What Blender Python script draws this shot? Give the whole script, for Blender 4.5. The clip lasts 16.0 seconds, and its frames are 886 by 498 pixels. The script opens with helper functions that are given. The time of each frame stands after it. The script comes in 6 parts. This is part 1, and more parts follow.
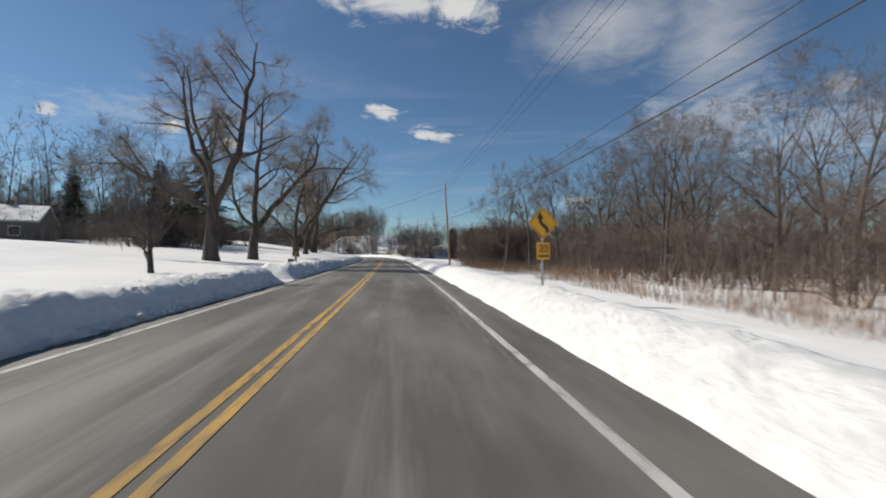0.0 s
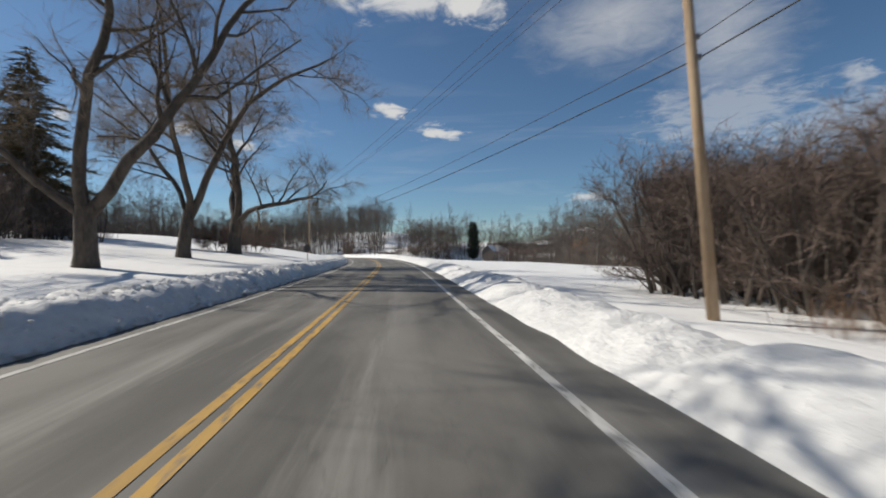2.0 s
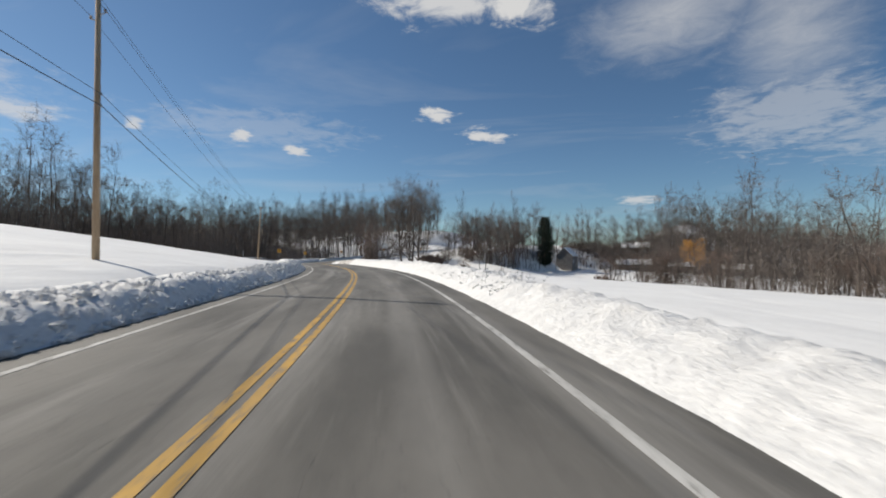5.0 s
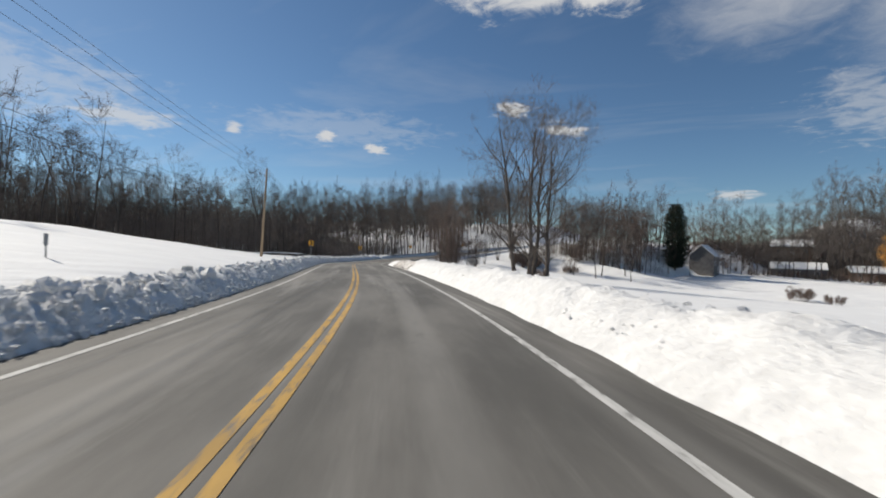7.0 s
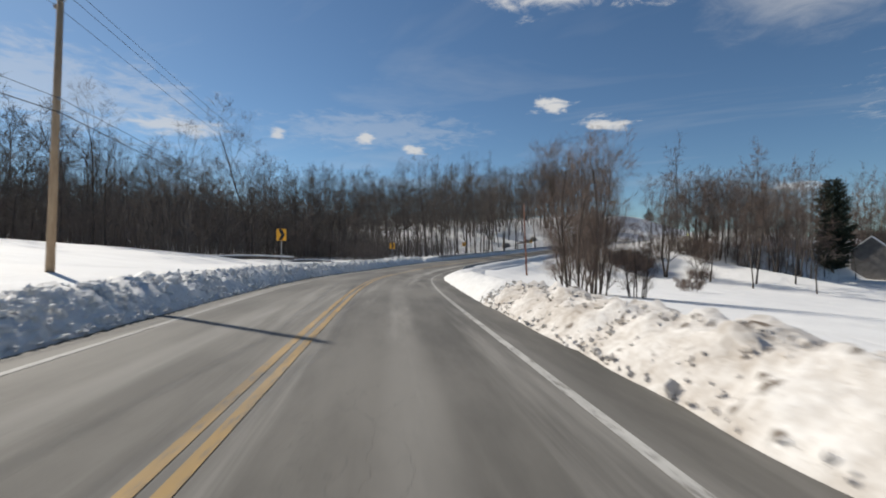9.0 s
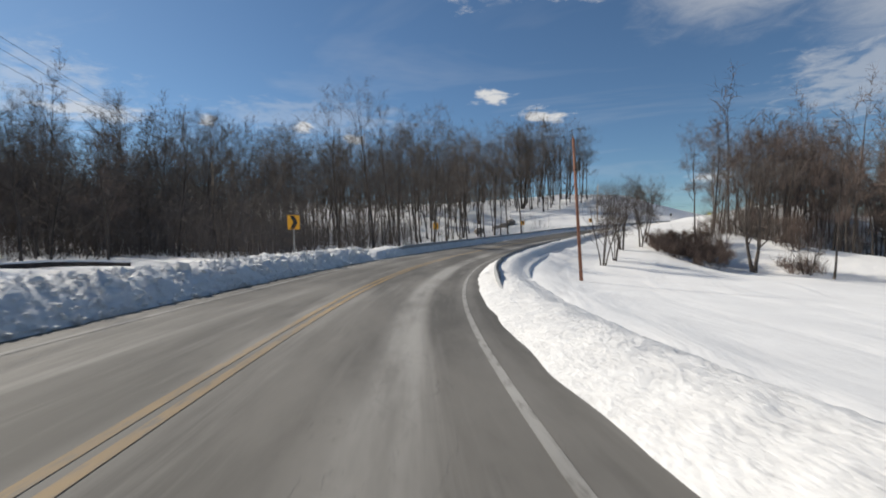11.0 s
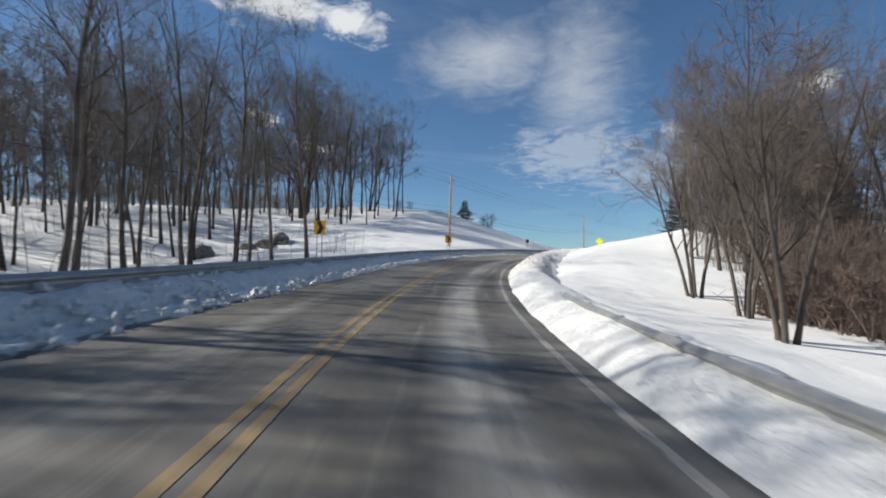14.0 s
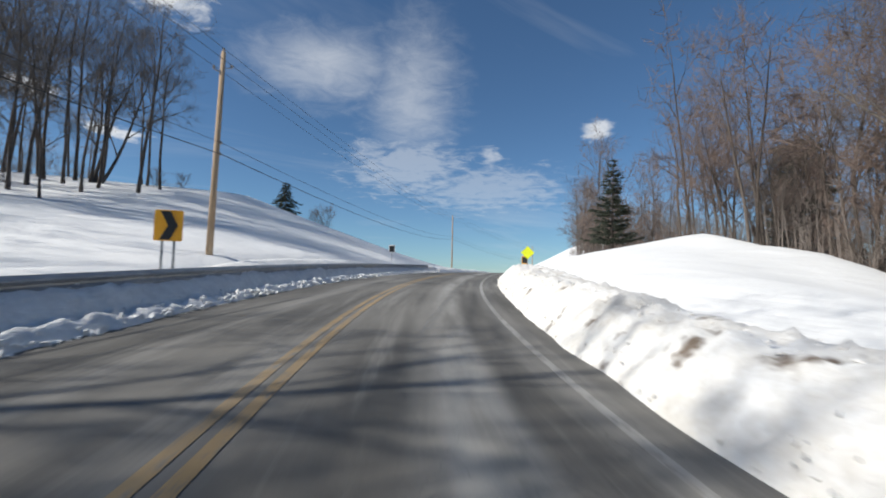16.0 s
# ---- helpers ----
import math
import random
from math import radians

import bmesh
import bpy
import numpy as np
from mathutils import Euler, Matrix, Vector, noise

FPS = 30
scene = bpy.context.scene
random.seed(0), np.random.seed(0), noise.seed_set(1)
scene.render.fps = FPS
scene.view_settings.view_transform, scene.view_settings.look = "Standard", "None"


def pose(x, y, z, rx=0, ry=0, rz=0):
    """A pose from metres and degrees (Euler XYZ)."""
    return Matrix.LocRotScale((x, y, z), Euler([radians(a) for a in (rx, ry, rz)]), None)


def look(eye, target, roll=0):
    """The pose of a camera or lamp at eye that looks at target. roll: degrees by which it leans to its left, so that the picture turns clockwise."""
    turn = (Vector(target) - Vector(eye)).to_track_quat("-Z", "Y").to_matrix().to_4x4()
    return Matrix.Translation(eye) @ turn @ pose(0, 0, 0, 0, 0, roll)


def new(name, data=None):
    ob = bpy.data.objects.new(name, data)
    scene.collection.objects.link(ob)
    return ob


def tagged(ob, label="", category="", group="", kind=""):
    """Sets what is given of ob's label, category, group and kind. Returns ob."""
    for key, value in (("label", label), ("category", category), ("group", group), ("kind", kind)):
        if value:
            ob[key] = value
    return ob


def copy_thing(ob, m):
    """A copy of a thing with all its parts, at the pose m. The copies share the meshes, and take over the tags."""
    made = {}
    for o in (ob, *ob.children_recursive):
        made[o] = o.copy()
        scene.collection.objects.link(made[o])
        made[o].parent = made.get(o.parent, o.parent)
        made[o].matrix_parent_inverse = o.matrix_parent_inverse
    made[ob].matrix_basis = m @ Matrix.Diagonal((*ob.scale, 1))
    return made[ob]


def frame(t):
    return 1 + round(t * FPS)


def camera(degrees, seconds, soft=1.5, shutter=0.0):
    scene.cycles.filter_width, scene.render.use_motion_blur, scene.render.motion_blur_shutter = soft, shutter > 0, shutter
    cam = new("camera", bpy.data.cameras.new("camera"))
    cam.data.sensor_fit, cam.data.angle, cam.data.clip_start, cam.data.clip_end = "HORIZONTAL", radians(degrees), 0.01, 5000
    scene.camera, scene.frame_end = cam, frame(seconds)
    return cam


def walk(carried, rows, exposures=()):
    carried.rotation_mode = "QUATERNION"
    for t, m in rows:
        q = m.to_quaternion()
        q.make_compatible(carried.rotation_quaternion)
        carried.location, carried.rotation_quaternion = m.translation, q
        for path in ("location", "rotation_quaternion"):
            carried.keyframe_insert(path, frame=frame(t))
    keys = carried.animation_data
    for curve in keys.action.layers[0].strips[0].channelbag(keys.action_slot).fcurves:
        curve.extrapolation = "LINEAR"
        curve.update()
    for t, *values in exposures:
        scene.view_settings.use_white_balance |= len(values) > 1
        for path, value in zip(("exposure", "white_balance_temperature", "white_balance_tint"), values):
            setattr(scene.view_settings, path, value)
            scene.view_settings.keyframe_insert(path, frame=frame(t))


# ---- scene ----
# The drive: seconds, place, pitch, lean, heading
PATH = [
    (0.0, 0.0, 0.0, 1.40, 0.53, -0.11, 1.24), (0.5, -1.44, 12.0, 1.43, 0.55, 0.28, 1.69),
    (1.0, -2.9, 23.43, 1.46, 0.46, 0.24, 2.1), (1.5, -4.35, 34.35, 1.46, 0.4, 0.5, 2.3),
    (2.0, -5.79, 44.88, 1.45, 0.27, 0.58, 2.51), (2.5, -7.23, 55.18, 1.44, 0.46, 0.76, 2.69),
    (3.0, -8.69, 65.3, 1.46, 0.49, 0.74, 3.05), (3.5, -10.22, 75.25, 1.49, 0.59, 0.59, 3.69),
    (4.0, -11.85, 85.03, 1.5, 0.35, 0.22, 4.58), (4.5, -13.66, 94.65, 1.5, 0.47, -0.04, 6.13),
    (5.0, -15.75, 104.1, 1.53, 0.7, -0.08, 8.11), (5.5, -18.15, 113.38, 1.59, 0.72, -0.12, 10.22),
    (6.0, -20.87, 122.46, 1.63, 0.49, -0.27, 12.39), (6.5, -23.9, 131.28, 1.62, 0.19, -0.59, 14.79),
    (7.0, -27.25, 139.77, 1.58, 0.16, -0.92, 17.53), (7.5, -30.89, 147.91, 1.54, 0.03, -0.97, 19.84),
    (8.0, -34.73, 155.78, 1.48, 0.01, -0.93, 21.39), (8.5, -38.7, 163.48, 1.43, 0.1, -0.5, 22.29),
    (9.0, -42.72, 171.09, 1.38, 0.03, -0.17, 22.46), (9.5, -46.69, 178.7, 1.31, -0.27, -0.03, 21.81),
    (10.0, -50.52, 186.36, 1.18, -0.65, 0.12, 20.49), (10.5, -54.12, 194.12, 0.99, -1.03, 0.41, 18.38),
    (11.0, -57.37, 202.04, 0.76, -1.2, 0.85, 15.37), (11.5, -60.14, 210.16, 0.55, -0.79, 1.22, 11.4),
    (12.0, -62.3, 218.54, 0.48, 0.67, 0.87, 6.69), (12.5, -63.76, 227.14, 0.55, 0.98, 0.84, 1.83),
    (13.0, -64.5, 235.92, 0.66, 1.29, 0.63, -2.88), (13.5, -64.5, 244.79, 0.85, 1.94, -0.15, -7.92),
    (14.0, -63.7, 253.6, 1.14, 2.6, -0.6, -13.32), (14.5, -62.09, 262.13, 1.52, 3.21, -0.98, -18.82),
    (15.0, -59.77, 270.12, 1.96, 3.59, -1.25, -24.33), (15.5, -56.87, 277.47, 2.43, 3.95, -0.94, -29.5),
    (16.0, -53.55, 284.11, 2.9, 4.11, -1.02, -34.39),
]
cam = camera(88.84, 16.0, soft=1.9, shutter=0.15)
walk(cam, [(t, pose(x, y, z, 90 + pitch, lean, yaw)) for t, x, y, z, pitch, lean, yaw in PATH],
     exposures=[(0.0, 0.10, 6900, 9), (9.0, 0.12, 6900, 9), (12.0, 0.24, 6850, 9), (14.0, 0.36, 6600, 8), (16.0, 0.32, 6450, 8)])

# ---- daylight: low late-winter sun ahead on the driver's side, blue sky with a few clouds ----
SUN_ELEVATION = 38.0
sun_way = Vector((-0.974, 0.228, 0)).normalized() * math.cos(radians(SUN_ELEVATION)) + Vector((0, 0, math.sin(radians(SUN_ELEVATION))))
sun = new("sun", bpy.data.lights.new("sun", "SUN"))
sun.data.energy, sun.data.angle, sun.data.color = 4.4, radians(0.6), (1.0, 0.955, 0.885)
sun.matrix_world = look((0, 0, 60), Vector((0, 0, 60)) - sun_way)

world = bpy.data.worlds.new("winter_sky")
scene.world = world
world.use_nodes = True
wn, wl = world.node_tree.nodes, world.node_tree.links
wn.clear()


def wnode(kind, **values):
    n = wn.new(kind)
    for key, value in values.items():
        n.inputs[key].default_value = value
    return n


def wmath(op, a, b=None, c=None):
    n = wn.new("ShaderNodeMath")
    n.operation = op
    for i, v in enumerate((a, b, c)):
        if v is None:
            continue
        if isinstance(v, (int, float)):
            n.inputs[i].default_value = v
        else:
            wl.new(v, n.inputs[i])
    return n.outputs[0]


sky = wn.new("ShaderNodeTexSky")
sky.sky_type, sky.sun_disc = "NISHITA", False
sky.sun_elevation, sky.sun_rotation = radians(SUN_ELEVATION), math.atan2(sun_way.x, sun_way.y)
sky.altitude, sky.air_density, sky.dust_density, sky.ozone_density = 400, 0.9, 0.3, 1.8
way = wn.new("ShaderNodeTexCoord").outputs["Generated"]
sep = wn.new("ShaderNodeSeparateXYZ")
wl.new(way, sep.inputs[0])
# flatten the dome onto a cloud deck, so that clouds shrink towards the horizon
height_ = wmath("MAXIMUM", wmath("ADD", sep.outputs[2], 0.06), 0.02)
deck = wn.new("ShaderNodeCombineXYZ")
wl.new(wmath("DIVIDE", sep.outputs[0], height_), deck.inputs[0])
wl.new(wmath("DIVIDE", sep.outputs[1], height_), deck.inputs[1])
fluff = wnode("ShaderNodeTexNoise", Scale=6.5, Detail=9.0, Roughness=0.66, Distortion=0.5)
wl.new(deck.outputs[0], fluff.inputs["Vector"])
veil = wnode("ShaderNodeTexNoise", Scale=0.7, Detail=6.0, Roughness=0.6, Distortion=0.6)
stretch = wn.new("ShaderNodeMapping")
stretch.inputs["Scale"].default_value = (0.55, 1.3, 1.0)
wl.new(deck.outputs[0], stretch.inputs["Vector"])
wl.new(stretch.outputs[0], veil.inputs["Vector"])


def puff(way_to, wide, tall, dense, ragged):
    """The cover of one cloud round a direction of the sky."""
    d = Vector(way_to).normalized()
    side = Vector((d.y, -d.x, 0)).normalized()
    up = side.cross(d)
    parts = []
    for axis, size in ((side, wide), (up, tall)):
        dot = wn.new("ShaderNodeVectorMath")
        dot.operation = "DOT_PRODUCT"
        dot.inputs[1].default_value = axis
        wl.new(way, dot.inputs[0])
        parts.append(wmath("POWER", wmath("ABSOLUTE", wmath("DIVIDE", dot.outputs["Value"], size)), 2.0))
    front = wn.new("ShaderNodeVectorMath")
    front.operation = "DOT_PRODUCT"
    front.inputs[1].default_value = d
    wl.new(way, front.inputs[0])
    r2 = wmath("ADD", parts[0], parts[1])
    body = wmath("SUBTRACT", 1.0, wmath("SQRT", r2))
    body = wmath("ADD", body, wmath("MULTIPLY", wmath("SUBTRACT", fluff.outputs[0], 0.52), ragged))
    n = wn.new("ShaderNodeMapRange")
    n.interpolation_type = "SMOOTHSTEP"
    n.inputs["From Min"].default_value, n.inputs["From Max"].default_value = 0.0, 0.75 if ragged > 1.5 else 1.25
    n.inputs["To Max"].default_value = dense
    wl.new(body, n.inputs["Value"])
    return wmath("MULTIPLY", n.outputs[0], wmath("GREATER_THAN", front.outputs["Value"], 0.5))


PUFFS = [
    ((-0.148, 0.944, 0.296), 0.050, 0.020, 0.95, 3.0), ((-0.045, 0.966, 0.255), 0.058, 0.019, 0.95, 3.0),
    ((-0.11, 0.87, 0.495), 0.20, 0.050, 0.9, 2.4), ((0.02, 0.875, 0.48), 0.09, 0.045, 1.0, 2.8),
    ((-0.519, 0.821, 0.236), 0.026, 0.020, 0.9, 2.6), ((-0.428, 0.878, 0.213), 0.036, 0.015, 0.9, 2.6),
    ((-0.656, 0.717, 0.234), 0.022, 0.017, 0.8, 2.6), ((-0.779, 0.584, 0.227), 0.11, 0.022, 0.7, 2.2),
    ((0.292, 0.856, 0.426), 0.22, 0.11, 0.62, 0.9), ((0.462, 0.801, 0.381), 0.14, 0.24, 0.52, 1.0),
    ((0.475, 0.844, 0.248), 0.17, 0.09, 0.38, 2.4), ((0.622, 0.735, 0.271), 0.03, 0.022, 0.5, 2.6),
    ((0.765, 0.564, 0.312), 0.036, 0.030, 0.85, 2.6), ((0.623, 0.746, 0.20), 0.22, 0.07, 0.32, 2.4),
    ((0.262, 0.959, 0.111), 0.05, 0.013, 0.75, 2.2), ((-0.493, 0.829, 0.25), 0.26, 0.05, 0.22, 2.4),
    ((-0.88, 0.40, 0.26), 0.34, 0.09, 0.35, 2.4),
]
cover = None
for one in PUFFS:
    value = puff(*one)
    cover = value if cover is None else wmath("MAXIMUM", cover, value)
haze = wn.new("ShaderNodeMapRange")
haze.inputs["From Min"].default_value, haze.inputs["From Max"].default_value, haze.inputs["To Max"].default_value = 0.52, 0.82, 0.28
wl.new(veil.outputs[0], haze.inputs["Value"])
cover = wmath("MINIMUM", wmath("MAXIMUM", cover, haze.outputs[0]), 1.0)
mix = wn.new("ShaderNodeMix")
mix.data_type = "RGBA"
deepen = wn.new("ShaderNodeMix")
deepen.data_type, deepen.blend_type = "RGBA", "MULTIPLY"
deepen.inputs[0].default_value, deepen.inputs[7].default_value = 1.0, (0.66, 0.86, 1.0, 1)
wl.new(sky.outputs[0], deepen.inputs[6])
wl.new(cover, mix.inputs[0])
wl.new(deepen.outputs[2], mix.inputs[6])
mix.inputs[7].default_value = (7.6, 7.8, 8.2, 1)
background = wnode("ShaderNodeBackground", Strength=0.079)
wl.new(mix.outputs[2], background.inputs[0])
wl.new(background.outputs[0], wn.new("ShaderNodeOutputWorld").inputs[0])

# ---- materials ----


def material(name, dark, light, rough=0.8, metal=0.0, scale=6.0, fine=60.0, bump=0.3, depth=0.02, stretch_z=1.0, spot=None, per_object=0.0, drift=0.0):
    """A surface that varies between two colours at two scales, with fine relief. spot: a third colour, its cover and its scale."""
    m = bpy.data.materials.new(name)
    m.use_nodes = True
    n, l = m.node_tree.nodes, m.node_tree.links
    b = n["Principled BSDF"]
    b.inputs["Roughness"].default_value, b.inputs["Metallic"].default_value = rough, metal
    co = n.new("ShaderNodeTexCoord")
    mp = n.new("ShaderNodeMapping")
    mp.inputs["Scale"].default_value = (1, 1, stretch_z)
    l.new(co.outputs["Object"], mp.inputs["Vector"])
    big, small = n.new("ShaderNodeTexNoise"), n.new("ShaderNodeTexNoise")
    for t, s in ((big, scale), (small, fine)):
        t.inputs["Scale"].default_value, t.inputs["Detail"].default_value, t.inputs["Roughness"].default_value = s, 5, 0.6
        l.new(mp.outputs[0], t.inputs["Vector"])
    add = n.new("ShaderNodeMath")
    add.operation = "MULTIPLY_ADD"
    l.new(small.outputs[0], add.inputs[0])
    add.inputs[1].default_value = 0.55
    l.new(big.outputs[0], add.inputs[2])
    ramp = n.new("ShaderNodeMapRange")
    ramp.inputs["From Min"].default_value, ramp.inputs["From Max"].default_value = 0.55, 1.0
    l.new(add.outputs[0], ramp.inputs["Value"])
    factor = ramp.outputs[0]
    if per_object:
        info = n.new("ShaderNodeObjectInfo")
        shift = n.new("ShaderNodeMath")
        shift.operation = "MULTIPLY_ADD"
        l.new(info.outputs["Random"], shift.inputs[0])
        shift.inputs[1].default_value = per_object
        l.new(factor, shift.inputs[2])
        sub = n.new("ShaderNodeMath")
        sub.operation = "SUBTRACT"
        l.new(shift.outputs[0], sub.inputs[0])
        sub.inputs[1].default_value = per_object / 2
        sub.use_clamp = True
        factor = sub.outputs[0]
    mx = n.new("ShaderNodeMix")
    mx.data_type = "RGBA"
    mx.inputs[6].default_value, mx.inputs[7].default_value = (*dark, 1), (*light, 1)
    l.new(factor, mx.inputs[0])
    colour = mx.outputs[2]
    if spot:
        third, amount, spot_scale = spot
        t = n.new("ShaderNodeTexNoise")
        t.inputs["Scale"].default_value, t.inputs["Detail"].default_value = spot_scale, 6
        l.new(mp.outputs[0], t.inputs["Vector"])
        r = n.new("ShaderNodeMapRange")
        r.inputs["From Min"].default_value, r.inputs["From Max"].default_value = 0.72 - amount, 0.80 - amount
        l.new(t.outputs[0], r.inputs["Value"])
        m2 = n.new("ShaderNodeMix")
        m2.data_type = "RGBA"
        m2.inputs[7].default_value = (*third, 1)
        l.new(colour, m2.inputs[6])
        l.new(r.outputs[0], m2.inputs[0])
        colour = m2.outputs[2]
    l.new(colour, b.inputs["Base Color"])
    if bump:
        bp = n.new("ShaderNodeBump")
        bp.inputs["Strength"].default_value, bp.inputs["Distance"].default_value = bump, depth
        l.new(add.outputs[0], bp.inputs["Height"])
        l.new(bp.outputs[0], b.inputs["Normal"])
        if drift:
            turn = n.new("ShaderNodeMapping")
            turn.inputs["Rotation"].default_value, turn.inputs["Scale"].default_value = (0, 0, 0.5), (0.32, 0.07, 1)
            l.new(co.outputs["Object"], turn.inputs["Vector"])
            wind = n.new("ShaderNodeTexNoise")
            wind.inputs["Scale"].default_value, wind.inputs["Detail"].default_value, wind.inputs["Distortion"].default_value = 1.0, 5, 0.8
            l.new(turn.outputs[0], wind.inputs["Vector"])
            big_bump = n.new("ShaderNodeBump")
            big_bump.inputs["Strength"].default_value, big_bump.inputs["Distance"].default_value = drift, 0.6
            l.new(wind.outputs[0], big_bump.inputs["Height"])
            l.new(big_bump.outputs[0], bp.inputs["Normal"])
    return m


SNOW = material("snow", (0.74, 0.735, 0.725), (0.83, 0.825, 0.81), rough=0.75, scale=0.35, fine=7.0, bump=0.35, depth=0.06, drift=0.32)
PLOWED = material("plowed_snow", (0.66, 0.655, 0.645), (0.83, 0.825, 0.81), rough=0.8, scale=3.2, fine=13.0, bump=0.8, depth=0.10)
GRIMY = material("grimy_snow", (0.62, 0.58, 0.52), (0.86, 0.85, 0.83), rough=0.85, scale=1.1, fine=11.0, bump=0.6, depth=0.05, spot=((0.16, 0.12, 0.09), 0.10, 1.6))
BARK = material("bark", (0.040, 0.032, 0.027), (0.140, 0.113, 0.094), rough=0.95, scale=1.5, fine=14.0, bump=0.7, depth=0.03, stretch_z=0.35, per_object=0.5)
PALE_BARK = material("pale_bark", (0.085, 0.072, 0.060), (0.22, 0.185, 0.155), rough=0.95, scale=1.5, fine=14.0, bump=0.6, depth=0.02, stretch_z=0.35, per_object=0.3)
WILLOW_BARK = material("willow_bark", (0.032, 0.026, 0.022), (0.125, 0.100, 0.080), rough=0.95, scale=2.0, fine=12.0, bump=0.9, depth=0.05, stretch_z=0.3)
TWIG = material("twig", (0.090, 0.075, 0.065), (0.19, 0.158, 0.137), rough=0.9, scale=0.5, fine=5.0, bump=0, per_object=0.6)
RED_TWIG = material("red_twig", (0.115, 0.082, 0.067), (0.22, 0.160, 0.132), rough=0.9, scale=0.5, fine=5.0, bump=0, per_object=0.6)
WILLOW_TWIG = material("willow_twig", (0.17, 0.125, 0.085), (0.30, 0.225, 0.155), rough=0.9, scale=0.5, fine=5.0, bump=0)
GOLD_TWIG = material("golden_twig", (0.38, 0.19, 0.05), (0.55, 0.30, 0.09), rough=0.9, scale=0.5, fine=5.0, bump=0)
NEEDLE = material("needle", (0.014, 0.020, 0.012), (0.042, 0.052, 0.028), rough=0.85, scale=0.8, fine=9.0, bump=0, per_object=0.5)
RUSTY_NEEDLE = material("rusty_needle", (0.05, 0.04, 0.018), (0.17, 0.115, 0.05), rough=0.85, scale=0.5, fine=9.0, bump=0)
POLE_WOOD = material("pole_wood", (0.24, 0.155, 0.09), (0.48, 0.36, 0.24), rough=0.9, scale=2.0, fine=30.0, bump=0.5, depth=0.01, stretch_z=0.12, per_object=0.6)
RED_POLE = material("creosoted_pole", (0.16, 0.062, 0.036), (0.34, 0.16, 0.10), rough=0.9, scale=2.0, fine=30.0, bump=0.5, depth=0.01, stretch_z=0.12)
GALVANISED = material("galvanised_steel", (0.30, 0.30, 0.30), (0.46, 0.46, 0.45), rough=0.5, metal=0.55, scale=3.0, fine=25.0, bump=0.1, depth=0.004)
GREY_METAL = material("grey_metal", (0.20, 0.21, 0.22), (0.34, 0.34, 0.34), rough=0.6, metal=0.4, scale=4.0, fine=30.0, bump=0.1, depth=0.003)
DARK_METAL = material("dark_metal", (0.05, 0.045, 0.042), (0.11, 0.10, 0.092), rough=0.6, metal=0.2, scale=4.0, fine=30.0, bump=0.1, depth=0.003)
DIRTY = material("gritty_snow", (0.38, 0.33, 0.28), (0.82, 0.80, 0.77), rough=0.9, scale=1.3, fine=9.0, bump=0.8, depth=0.06, spot=((0.13, 0.10, 0.075), 0.11, 2.6))
CABLE = material("cable", (0.018, 0.018, 0.018), (0.04, 0.04, 0.04), rough=0.7, scale=3.0, fine=30.0, bump=0)
GLASS_INSULATOR = material("porcelain", (0.20, 0.17, 0.15), (0.36, 0.33, 0.30), rough=0.25, scale=4.0, fine=20.0, bump=0)
ORANGE = material("warning_sheeting", (0.80, 0.36, 0.015), (0.90, 0.44, 0.03), rough=0.45, scale=3.0, fine=20.0, bump=0.05, depth=0.002)
FLUORESCENT = material("fluorescent_sheeting", (0.74, 0.80, 0.02), (0.82, 0.88, 0.03), rough=0.4, scale=3.0, fine=20.0, bump=0)
SIGN_BLACK = material("sign_black", (0.012, 0.012, 0.012), (0.03, 0.03, 0.03), rough=0.5, scale=5.0, fine=30.0, bump=0)
SIGN_WHITE = material("sign_white", (0.70, 0.70, 0.69), (0.80, 0.80, 0.79), rough=0.5, scale=5.0, fine=30.0, bump=0)
ROCK = material("rock", (0.11, 0.10, 0.09), (0.32, 0.28, 0.24), rough=0.9, scale=1.6, fine=14.0, bump=0.8, depth=0.05)
DRY_WEED = material("dry_weed", (0.15, 0.088, 0.055), (0.30, 0.19, 0.12), rough=0.9, scale=0.6, fine=6.0, bump=0)
GREY_SIDING = material("grey_siding", (0.11, 0.10, 0.095), (0.20, 0.185, 0.17), rough=0.8, scale=1.0, fine=8.0, bump=0.2)
BROWN_SIDING = material("brown_siding", (0.10, 0.055, 0.035), (0.20, 0.115, 0.075), rough=0.8, scale=1.0, fine=8.0, bump=0.2)
WINDOW_GLASS = material("window_glass", (0.02, 0.025, 0.03), (0.05, 0.055, 0.06), rough=0.08, scale=1.0, fine=4.0, bump=0)


